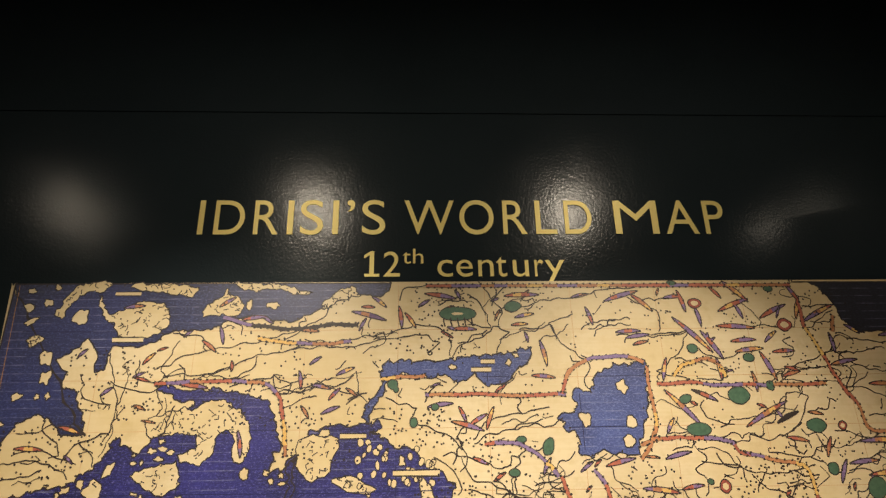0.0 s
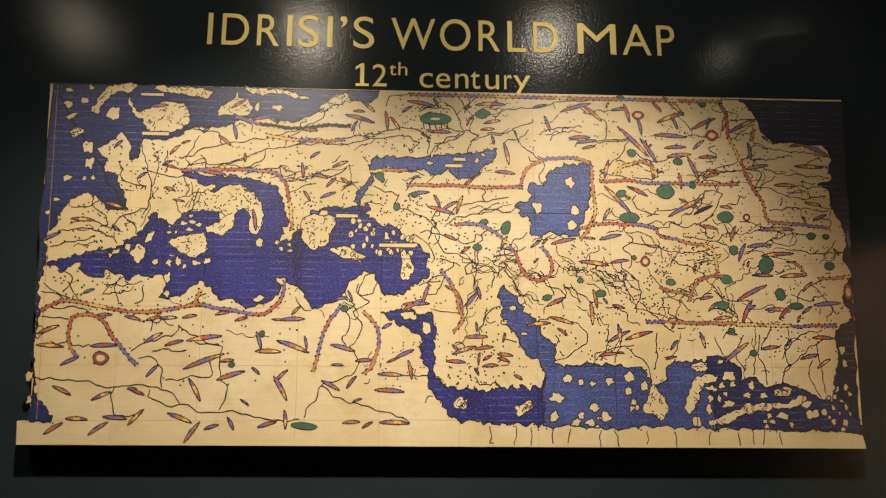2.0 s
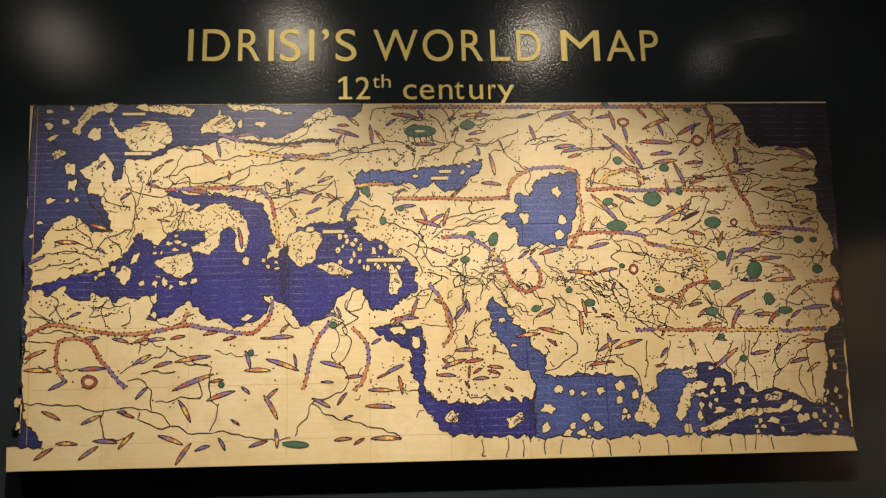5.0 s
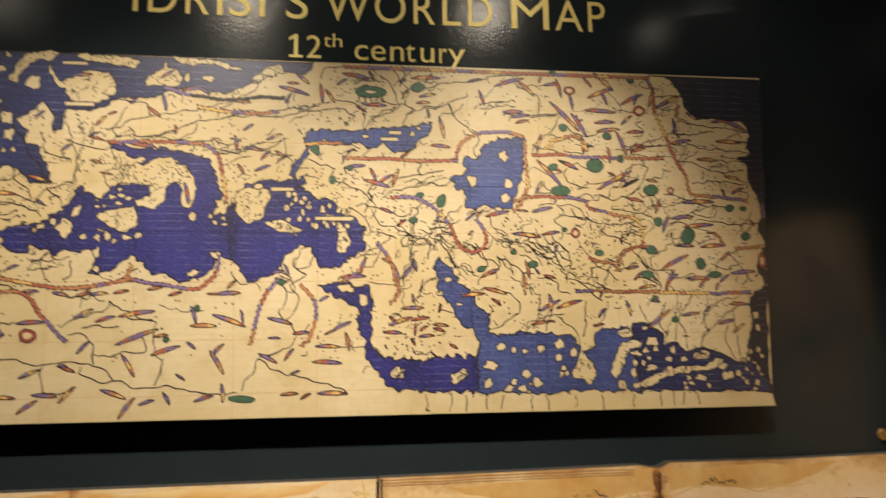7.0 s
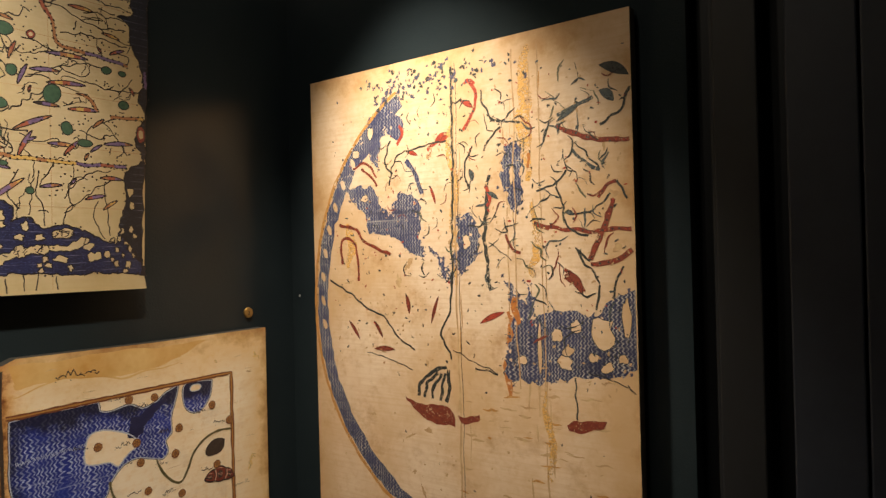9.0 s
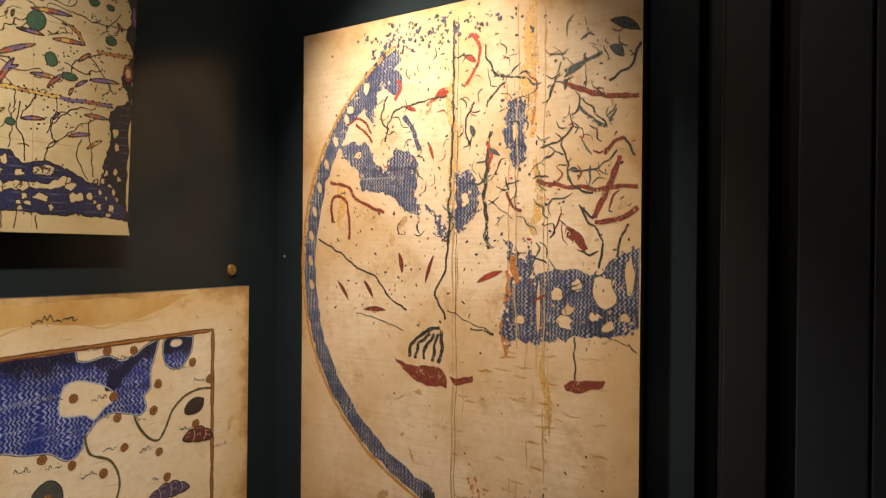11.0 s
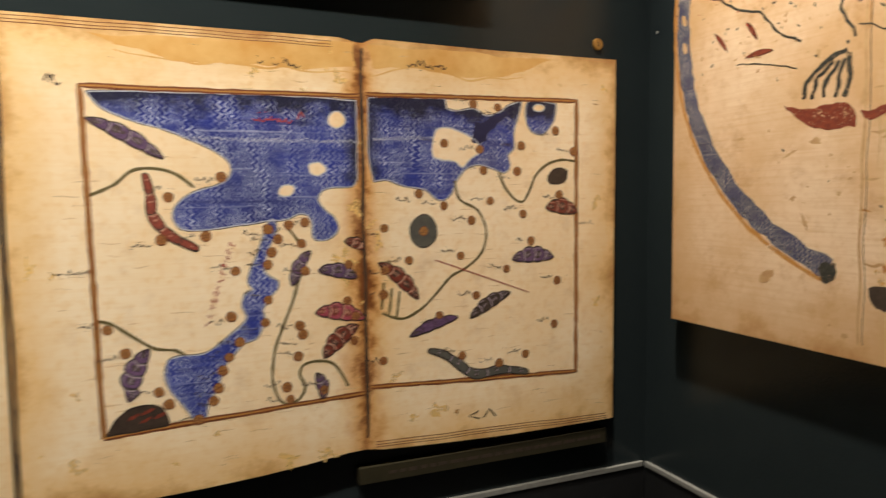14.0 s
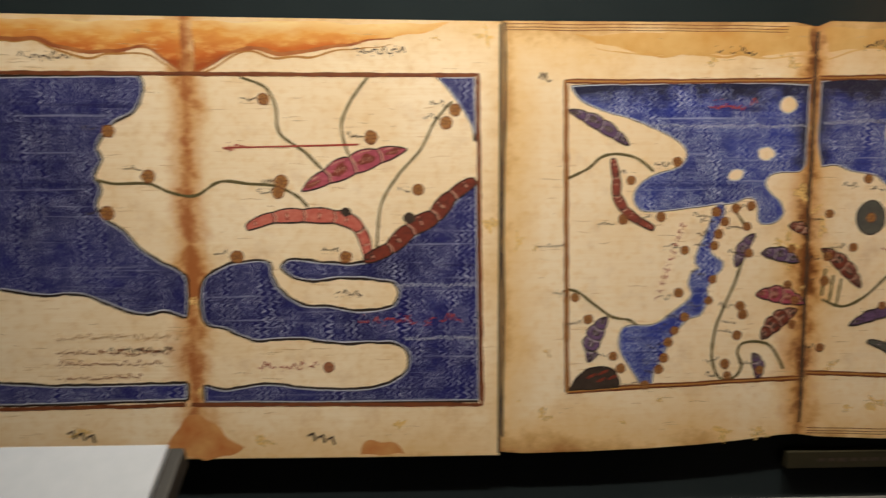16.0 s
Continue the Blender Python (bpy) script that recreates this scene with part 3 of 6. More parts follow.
MAP_BLACK = [(-193,214),(-179,234),(-114,235),(-64,240),(-14,244),(30,249),(68,258),(86,258),(75,232),(55,216),(42,201),(9,189),(-9,194),(-25,210),(-55,195),(-71,205),(-127,206),(-170,210),(-182,201),(-189,181),(-206,153),(-216,128),(-227,131),(-216,159),(-198,184)]
MAP_CASP = [(288,233),(294,218),(293,172),(287,134),(274,102),(258,68),(234,64),(204,72),(185,72),(176,65),(160,73),(156,98),(136,114),(127,134),(155,148),(159,179),(189,180),(198,206),(218,221),(263,230)]
MAP_RED = [(-161,-104),(-130,-102),(-95,-99),(-53,-113),(-51,-142),(-54,-177),(-52,-233),(-32,-250),(-7,-262),(68,-264),(115,-257),(169,-260),(181,-244),(173,-333),(89,-331),(24,-328),(-11,-317),(-37,-291),(-53,-265),(-62,-247),(-64,-224),(-78,-194),(-77,-163),(-101,-143),(-121,-129),(-142,-116)]
MAP_IND1 = [(175,-260),(184,-242),(170,-211),(145,-188),(114,-139),(94,-119),(90,-86),(85,-57),(100,-45),(121,-68),(146,-105),(167,-123),(180,-148),(201,-166),(204,-207),(237,-215),(280,-211),(346,-211),(392,-221),(402,-245),(436,-248),(444,-216),(475,-205),(526,-201),(542,-342),(409,-339),(289,-339),(173,-333)]
MAP_IND2 = [(526,-201),(554,-189),(574,-199),(600,-217),(598,-246),(614,-237),(634,-237),(651,-256),(689,-250),(723,-258),(747,-268),(776,-283),(797,-286),(805,-258),(868,-355),(799,-346),(713,-346),(627,-342),(542,-342)]
MAP_EAST = [(607,396),(639,389),(664,368),(684,335),(690,308),(715,289),(787,286),(829,280),(845,252),(838,225),(841,205),(810,192),(830,179),(838,137),(854,103),(862,61),(854,23),(870,-13),(849,-40),(846,-77),(859,-105),(830,-126),(817,-150),(818,-199),(805,-258),(868,-355),(851,-351),(866,-28),(885,394)]
MAP_ITALY = [(-602,134),(-562,148),(-539,153),(-520,153),(-503,165),(-477,169),(-458,159),(-441,149),(-426,129),(-420,100),(-422,72),(-434,60),(-448,66),(-446,95),(-456,112),(-475,110),(-482,89),(-488,68),(-507,59),(-533,67),(-541,76),(-510,86),(-518,106),(-543,111),(-570,109),(-589,102),(-601,117)]
MAP_LAND_A = [[(484,-314),(476,-302),(482,-279),(494,-250),(505,-236),(534,-230),(555,-235),(545,-244),(521,-251),(509,-274),(497,-303)],[(530,-335),(523,-328),(582,-305),(620,-291),(695,-288),(727,-274),(743,-275),(731,-292),(693,-300),(631,-307),(593,-318),(555,-333)],[(-798,325),(-788,353),(-772,379),(-748,389),(-712,393),(-703,383),(-715,374),(-741,371),(-762,361),(-775,340),(-786,318)],[(-669,381),(-651,388),(-572,386),(-542,382),(-547,365),(-583,365),(-620,373),(-654,375)]]
MAP_LAND_B = [[(-725,368),(-713,348),(-698,327),(-679,334),(-661,347),(-625,352),(-601,347),(-587,326),(-593,303),(-616,285),(-650,283),(-676,288),(-687,311),(-705,319),(-721,348)],[(-529,338),(-512,354),(-495,362),(-488,377),(-478,364),(-461,356),(-453,341),(-470,322),(-489,325),(-513,323),(-531,328)],[(-480,391),(-437,388),(-387,385),(-325,366),(-356,366),(-400,377),(-437,372),(-461,380)],[(-613,44),(-594,53),(-559,60),(-540,67),(-535,45),(-538,18),(-562,11),(-592,24),(-607,31)]]
MAP_LAND_C = [[(-312,347),(-288,366),(-250,379),(-238,363),(-275,352),(-300,339)]]
MAP_LAND = MAP_LAND_A + MAP_LAND_B + MAP_LAND_C
MAP_ISL_W_A = [(-848,374,7,6,0),(-847,342,9,9,20),(-837,315,12,6,30),(-825,278,16,9,5),(-798,246,10,15,-5),(-792,210,10,13,0),(-835,177,10,8,30),(-798,177,5,5,0),(-781,177,5,6,20),(-802,381,6,6,20),(-816,351,8,8,30),(-748,323,12,16,-20),(-443,346,6,11,0),(-399,345,11,7,0),(-852,129,6,5,0),(-867,101,5,5,0),(-859,-148,7,12,0),(-869,-238,7,10,0),(-864,-283,6,8,0)]
MAP_ISL_W_B = [(-654,50,7,12,-25),(-675,15,14,17,0),(-720,19,9,6,20),(-696,28,6,7,0),(-731,12,4,6,0),(-638,-2,7,7,0),(-610,-3,7,7,0),(-591,0,7,10,0),(-554,-3,8,6,0),(-531,2,7,7,0),(-586,82,7,5,0),(-567,85,7,4,-15),(-553,79,8,4,0),(-571,68,8,4,0),(-613,62,5,4,0),(-600,63,3,5,0),(-614,75,4,3,0),(-570,98,6,4,0),(-605,12,6,3,-20)]
MAP_ISL_W_C = [(-577,-10,5,5,0),(-420,-77,11,7,25),(-424,42,8,10,0),(-386,43,6,5,0),(-378,30,5,5,0),(-362,39,5,5,0),(-359,26,6,4,0),(-610,-35,7,10,0),(-609,-68,7,6,30)]
MAP_ISL_W = MAP_ISL_W_A + MAP_ISL_W_B + MAP_ISL_W_C
MAP_ISL_M_A = [(-304,68,29,37,-20),(-291,108,10,7,0),(-234,20,33,12,-15),(-114,3,16,39,8),(-212,5,3,4,0),(-155,60,6,8,0),(-144,47,4,5,0),(-65,224,6,5,0),(-105,250,3,3,0),(-152,212,5,3,0),(53,246,5,5,0),(40,232,5,6,0),(245,186,10,12,0),(173,127,11,13,0),(254,122,10,12,0),(248,90,10,11,0),(-104,-111,14,9,0),(-71,-137,11,14,10),(114,-93,8,6,0)]
MAP_ISL_M_B = [(97,-122,7,6,20),(138,-147,6,4,0)]
MAP_ISL_M = MAP_ISL_M_A + MAP_ISL_M_B
MAP_ISL_I_A = [(5,-290,16,12,20),(137,-300,21,12,30),(204,-279,14,11,0),(198,-316,9,11,-20),(230,-241,9,8,0),(256,-247,7,7,0),(281,-250,7,6,0),(317,-245,10,8,0),(284,-299,12,8,0),(306,-318,12,10,20),(255,-315,7,7,0),(244,-330,10,8,30),(273,-329,10,8,0),(287,-337,6,4,0),(293,-320,5,4,0),(359,-237,12,11,0),(357,-264,7,9,0),(392,-255,8,10,0),(413,-292,24,30,15)]
MAP_ISL_I_B = [(367,-288,6,7,0),(362,-301,4,7,-30),(374,-299,5,6,0),(575,-231,12,12,0),(515,-215,18,11,20),(558,-204,6,6,0),(535,-259,11,7,-10),(557,-254,7,6,0),(582,-250,7,6,0),(622,-253,7,9,0),(532,-280,6,7,0),(550,-280,5,7,0),(565,-271,5,5,0),(569,-292,11,8,15),(527,-303,8,10,0),(612,-273,9,6,0),(647,-274,8,6,0),(692,-265,23,11,-5),(741,-292,9,7,0)]
MAP_ISL_I_C = [(751,-312,12,11,0),(777,-307,6,9,20),(685,-316,14,7,-10),(657,-315,6,6,0),(647,-327,6,4,0),(663,-327,6,5,0),(650,-338,5,5,0),(704,-333,5,7,30),(500,-327,11,10,0),(828,-177,8,10,0),(832,-206,6,9,0),(830,-256,5,9,0),(810,-261,4,7,-20),(803,-276,5,7,0),(817,-285,5,4,0),(826,-297,5,7,0),(797,-299,5,6,0),(810,-311,3,6,0),(796,-328,5,7,0)]
MAP_ISL_I_D = [(821,-329,6,8,0),(789,-279,4,5,0),(836,-271,4,6,0),(787,-319,4,5,0),(833,-312,4,5,0),(814,-343,5,5,0)]
MAP_ISL_I = MAP_ISL_I_A + MAP_ISL_I_B + MAP_ISL_I_C + MAP_ISL_I_D
MAP_GREEN_A = [(-53,326,33,13,0),(53,340,15,10,10),(-173,193,9,8,0),(366,386,8,5,0),(556,374,8,5,0),(491,238,10,7,0),(387,256,9,8,0),(521,185,7,8,0),(459,168,19,15,0),(359,162,11,7,20),(375,108,22,11,0),(591,113,17,12,0),(604,38,9,10,0),(102,81,9,15,-20),(55,94,8,5,0),(675,5,15,19,-30),(584,-27,12,9,0),(702,-59,10,13,15),(572,-83,14,8,0)]
MAP_GREEN_B = [(736,-84,14,7,0),(783,72,10,7,15),(816,71,7,5,0),(587,-137,7,4,0),(632,-185,7,6,0),(305,-60,11,7,0),(460,-34,10,6,0),(40,38,9,6,0),(-241,-96,7,6,0),(-316,-336,26,6,-5),(-97,152,6,5,0),(-135,125,6,8,0),(818,5,11,8,0),(-410,-150,5,6,0),(-468,-213,5,5,0),(381,19,5,4,0),(189,-70,9,6,20),(-167,184,4,5,0),(262,-32,6,5,0)]
MAP_GREEN = MAP_GREEN_A + MAP_GREEN_B
MAP_BARS = [(-264,103,-218),(-171,40,-90),(-695,368,-647),(-686,279,-630),(-30,219,7),(-12,234,14)]
MAP_RIVER_A = [[(-612,203),(-564,198),(-523,208),(-481,222),(-445,239),(-415,250),(-373,254),(-336,264)],[(-601,221),(-554,246),(-516,258),(-458,268),(-398,280),(-349,298),(-306,321),(-288,345)],[(-594,190),(-577,208),(-529,214),(-457,210),(-421,229),(-419,245)],[(-479,315),(-459,307),(-454,284)],[(-686,253),(-672,210),(-658,159),(-662,122),(-669,98)],[(-713,99),(-683,74),(-682,56)],[(-353,193),(-372,206),(-390,213),(-384,187),(-359,178),(-354,199)]]
MAP_RIVER_B = [[(-336,280),(-287,272),(-225,281),(-176,291),(-126,304),(-88,296),(-70,280),(-67,244)],[(-354,257),(-312,264),(-250,262),(-207,275),(-163,281),(-114,283),(-91,267),(-108,248)],[(-11,391),(8,365),(32,325),(27,303),(43,289),(24,266),(21,245)],[(15,391),(24,365),(13,345)],[(47,390),(27,365),(13,343)],[(-97,383),(-138,378),(-157,373),(-160,353)],[(-32,306),(6,295),(0,325),(-12,352),(-30,365)],[(-62,244),(-49,267),(-20,282),(2,290)]]
MAP_RIVER_C = [[(115,352),(148,355),(193,363),(251,376),(310,375)],[(330,287),(334,316),(326,330),(276,357)],[(246,284),(329,279),(382,289),(360,250),(312,211),(375,197)],[(132,130),(106,117),(69,122),(32,110),(-6,103),(-24,88)],[(107,149),(57,140),(8,133),(-18,113),(-30,98)],[(186,180),(179,200),(192,219),(184,236),(138,272),(120,305),(165,324)],[(-189,172),(-164,159),(-128,152),(-140,127),(-101,114),(-73,101),(-49,76)],[(318,103),(356,107),(332,121)]]
MAP_RIVER_D = [[(414,113),(459,125),(537,137),(546,169),(589,169),(576,143),(561,117),(523,95)],[(584,98),(600,66),(622,88)],[(624,103),(661,97),(680,87)],[(615,341),(661,338),(676,338)],[(617,294),(645,314),(676,330)],[(541,189),(563,215),(611,234),(652,253),(670,280),(693,273),(745,266),(798,265),(845,256)],[(652,253),(676,233),(707,217),(779,212),(837,208)],[(657,181),(696,178),(733,160),(825,163)],[(691,128),(743,135),(808,132),(831,129)]]
MAP_RIVER_E = [[(362,97),(361,82),(378,56),(358,38),(375,19),(367,-6)],[(367,76),(416,68),(452,36),(528,35),(573,41)],[(458,30),(481,5),(524,-9),(558,-47),(581,-72),(631,-73)],[(372,-18),(395,-56),(379,-92),(428,-105),(489,-119)],[(411,-7),(433,-44),(468,-69),(503,-95)],[(323,-17),(353,-30),(374,-80)],[(175,-15),(192,-39),(203,-64),(178,-76)],[(229,-40),(227,-70),(208,-83)],[(127,23),(132,-14),(112,-38),(130,-56)],[(103,42),(102,18),(133,11)]]
MAP_RIVER_F = [[(-56,64),(-32,26),(4,19),(40,0),(77,-10),(88,-31)],[(-61,101),(-43,63),(-54,39)],[(-104,64),(-68,45),(-50,14),(-57,2)],[(-39,-10),(-33,-35),(-52,-65),(-70,-64)],[(86,-86),(61,-103),(45,-144),(53,-180)],[(157,-123),(194,-112),(243,-119),(266,-138),(270,-162),(239,-185),(201,-207)],[(285,-215),(289,-192),(312,-180),(374,-170)],[(405,-245),(401,-212),(372,-188),(361,-176)],[(423,-141),(421,-189),(412,-224)],[(474,-142),(465,-178),(439,-195)],[(547,-156),(560,-180),(580,-205)]]
MAP_RIVER_G = [[(611,-146),(593,-193),(616,-218)],[(648,-146),(643,-194),(659,-219),(655,-254)],[(693,-196),(736,-148),(788,-137)],[(693,-249),(696,-220),(730,-197),(758,-173),(811,-150)],[(761,-197),(751,-233),(771,-275)],[(772,-161),(777,-222),(784,-269)],[(629,27),(670,52),(737,76),(775,73)],[(739,44),(783,31),(829,36),(861,36)],[(802,-26),(748,-50),(738,-75)],[(770,-26),(808,-76),(824,-101)],[(839,62),(808,24)],[(-860,-242),(-805,-244),(-760,-247),(-715,-259),(-659,-255),(-625,-256),(-579,-276),(-567,-297)]]
MAP_RIVER_H = [[(-630,-260),(-629,-279),(-589,-296),(-544,-295),(-527,-310),(-465,-306),(-419,-316),(-362,-326),(-328,-323)],[(-703,-261),(-698,-308),(-672,-314),(-645,-311)],[(-672,-185),(-641,-169),(-613,-158),(-587,-150),(-580,-132),(-562,-148),(-521,-166),(-490,-178),(-493,-212),(-484,-244)],[(-484,-244),(-475,-269),(-488,-303)],[(-656,-199),(-622,-203),(-609,-232),(-605,-260)],[(-521,-200),(-507,-218),(-510,-237),(-547,-239),(-597,-246)],[(-859,-118),(-802,-120)],[(-860,-100),(-821,-99),(-793,-96),(-758,-108)],[(-863,-65),(-823,-73),(-811,-84)]]
MAP_RIVER_I = [[(-317,-319),(-311,-297),(-292,-286),(-289,-258),(-260,-247),(-214,-225),(-219,-185),(-231,-173)],[(-283,-258),(-248,-281),(-179,-300),(-121,-316),(-101,-331)],[(-237,-100),(-228,-115),(-231,-138),(-246,-155),(-237,-173)],[(-178,-22),(-201,-32),(-213,-61),(-190,-80),(-208,-97),(-225,-103),(-208,-127),(-208,-156),(-231,-173),(-216,-185)],[(-243,-43),(-237,-73),(-219,-85),(-237,-97)],[(-172,-38),(-184,-62),(-202,-68),(-219,-55),(-213,-43)],[(-120,-231),(-44,-241),(-33,-259)],[(33,-238),(44,-252),(80,-251),(91,-262)]]
MAP_RIVER_J = [[(-855,53),(-816,66),(-758,63),(-721,38)],[(-853,29),(-802,40),(-768,51)],[(-822,76),(-782,88),(-747,75),(-711,62)],[(-819,113),(-790,115),(-762,130)],[(-669,31),(-674,28),(-667,25)],[(-859,-48),(-835,-66),(-805,-78)],[(-821,-19),(-802,-43),(-818,-66)],[(-705,-33),(-716,-57),(-708,-86)],[(-658,-52),(-659,-81),(-674,-87)],[(-737,-51),(-716,-45),(-700,-34)],[(65,-336),(66,-370),(73,-371)],[(118,-337),(116,-375)],[(147,-338),(149,-376)],[(194,-340),(193,-375)],[(227,-341),(227,-375)],[(295,-346),(296,-378)]]
MAP_RIVER_K = [[(327,-345),(331,-377)],[(394,-346),(392,-376)],[(452,-347),(454,-378)],[(527,-346),(524,-376)],[(588,-348),(586,-377)],[(617,-346),(617,-376)],[(643,-347),(641,-376)],[(677,-348),(675,-376)]]
MAP_RIVER = MAP_RIVER_A + MAP_RIVER_B + MAP_RIVER_C + MAP_RIVER_D + MAP_RIVER_E + MAP_RIVER_F + MAP_RIVER_G + MAP_RIVER_H + MAP_RIVER_I + MAP_RIVER_J + MAP_RIVER_K
MAP_BAND_A = [[(-600,196),(-529,202),(-432,200),(-396,194),(-374,168),(-363,118),(-357,69)],[(-490,320),(-435,307),(-361,298),(-287,305),(-238,305)],[(-422,281),(-361,272),(-287,269),(-250,275)],[(-860,-107),(-827,-87),(-782,-87),(-724,-99),(-667,-107),(-598,-100),(-566,-95),(-541,-90),(-471,-103),(-413,-110),(-384,-93),(-369,-64),(-367,-40)],[(-553,-91),(-544,-72),(-540,-58)],[(-799,-170),(-799,-136),(-797,-119),(-769,-112),(-740,-120),(-709,-161),(-685,-190),(-659,-214)],[(-799,-170),(-780,-199)]]
MAP_BAND_B = [[(609,348),(611,301),(632,247),(652,194),(677,148),(691,105),(739,99),(801,94),(829,88)],[(292,93),(381,94),(431,87),(442,68),(504,54),(554,41),(563,3),(561,-16),(528,-27),(508,-46),(499,-76)],[(311,191),(375,191),(464,187),(554,186),(626,188)],[(402,-119),(489,-121),(588,-123),(688,-127),(821,-126)],[(344,204),(364,223),(404,236),(435,223),(440,203)],[(294,224),(297,172),(300,121),(285,83),(265,58)],[(133,174),(141,200),(161,223),(193,238),(263,242),(291,231)]]
MAP_BAND_C = [[(-115,174),(-41,174),(71,171),(140,174)],[(-12,88),(43,87),(74,74),(103,49),(115,30)],[(-301,-229),(-295,-195),(-284,-148),(-267,-114),(-247,-90)],[(-202,-103),(-178,-127),(-167,-163),(-179,-209),(-196,-232)],[(-39,-10),(-10,-54),(1,-96),(7,-120),(-12,-143)],[(-112,391),(-49,391),(40,393),(181,392),(350,391),(481,391),(600,393)],[(121,30),(138,-14),(168,-33),(199,-15),(195,22),(177,41)],[(736,13),(753,0),(762,-18)],[(433,-44),(445,-50),(494,-58)],[(267,83),(305,93)]]
MAP_BAND_D = [[(-195,204),(-115,208)],[(868,84),(867,48)],[(789,-24),(861,-17)],[(662,287),(672,320)]]
MAP_BAND = MAP_BAND_A + MAP_BAND_B + MAP_BAND_C + MAP_BAND_D
MAP_MTN_A = [(-552,196,-504,189,'r'),(-673,340,-637,344,'p'),(-522,276,-497,256,'r'),(-493,303,-485,271,'p'),(-623,234,-605,253,'r'),(-497,342,-471,359,'o'),(-740,248,-727,261,'p'),(-628,159,-610,153,'o'),(-442,113,-434,70,'p'),(-688,178,-671,191,'p'),(-871,41,-838,58,'p'),(-817,88,-771,85,'r'),(-750,124,-714,113,'r'),(-561,-165,-493,-155,'o'),(-564,-222,-486,-192,'p'),(-495,-244,-442,-227,'o'),(-753,-177,-703,-175,'p'),(-746,-114,-718,-113,'o'),(-689,-116,-660,-123,'p')]
MAP_MTN_B = [(-645,-123,-618,-117,'o'),(-618,-120,-586,-118,'p'),(-572,-118,-546,-113,'r'),(-506,-111,-480,-106,'o'),(-465,-123,-442,-117,'r'),(-860,-152,-822,-136,'r'),(-860,-175,-809,-179,'o'),(-809,-215,-777,-200,'p'),(-820,-258,-786,-274,'o'),(-741,-284,-707,-269,'p'),(-788,-321,-749,-323,'o'),(-716,-318,-672,-322,'p'),(-828,-350,-796,-330,'o'),(-742,-352,-708,-329,'o'),(-553,-367,-526,-329,'o'),(-666,-333,-639,-304,'o'),(-589,-311,-543,-329,'p'),(-515,-342,-489,-334,'p'),(-470,-320,-458,-342,'p'),(-408,-338,-374,-328,'p')]
MAP_MTN_C = [(-552,-243,-528,-285,'p'),(-381,-238,-354,-284,'o'),(-378,-247,-355,-225,'p'),(-377,-164,-313,-188,'p'),(-420,-186,-371,-187,'o'),(-421,-147,-411,-180,'p'),(-664,-266,-641,-274,'r'),(-357,-306,-354,-340,'p'),(-637,-237,-616,-215,'p'),(-646,-169,-613,-150,'p'),(-604,-175,-570,-165,'r'),(-489,-207,-466,-204,'o'),(-372,-121,-325,-119,'p'),(-349,-109,-334,-94,'o'),(-426,-220,-412,-232,'p'),(-167,-232,-120,-234,'p'),(-173,-264,-115,-268,'o'),(-106,-205,-99,-240,'o'),(-132,-199,-96,-182,'p'),(-266,-172,-219,-185,'p'),(-261,-78,-237,-73,'p')]
MAP_MTN_D = [(-237,-330,-205,-328,'o'),(-197,-339,-179,-329,'r'),(-162,-329,-104,-331,'p'),(-231,-259,-214,-237,'r'),(-283,-246,-248,-264,'p'),(-214,-205,-181,-203,'r'),(-160,-137,-143,-128,'p'),(-13,-190,35,-174,'p'),(35,-180,71,-175,'r'),(-25,-205,12,-207,'r'),(14,-155,59,-154,'o'),(33,-220,40,-232,'r'),(51,-215,81,-213,'p'),(-13,-172,-1,-184,'r'),(82,-198,105,-205,'r'),(82,-190,112,-193,'o'),(-4,-60,7,-102,'r'),(16,-90,39,-61,'p'),(39,-48,45,-73,'p'),(-28,-47,-4,-60,'o')]
MAP_MTN_E = [(-113,366,-56,356,'r'),(-56,372,-47,356,'p'),(-163,340,-158,300,'r'),(-151,327,-132,300,'r'),(-125,340,-106,353,'p'),(39,361,103,363,'r'),(57,318,91,325,'p'),(50,303,78,305,'r'),(-213,360,-188,340,'p'),(-250,331,-188,314,'p'),(-232,340,-210,339,'r'),(-63,296,-19,295,'r'),(100,272,110,226,'p'),(82,207,122,203,'r'),(167,357,199,364,'p'),(192,337,203,304,'p'),(231,350,296,370,'p'),(283,363,320,330,'r'),(247,288,292,290,'p'),(265,277,307,283,'p'),(277,264,303,270,'r')]
MAP_MTN_F = [(467,389,510,348,'p'),(450,329,510,353,'r'),(358,316,424,249,'p'),(408,289,442,236,'p'),(441,299,512,295,'r'),(529,315,582,341,'r'),(592,382,611,348,'p'),(599,314,612,355,'o'),(611,307,677,341,'p'),(529,268,553,288,'p'),(540,248,580,250,'r'),(464,269,510,272,'r'),(469,249,521,255,'o'),(514,248,536,195,'r'),(404,336,411,302,'p'),(374,370,385,329,'r'),(347,356,380,359,'p'),(440,376,458,356,'r'),(483,342,494,315,'p'),(549,202,582,211,'r'),(753,279,787,283,'p'),(780,283,837,261,'r')]
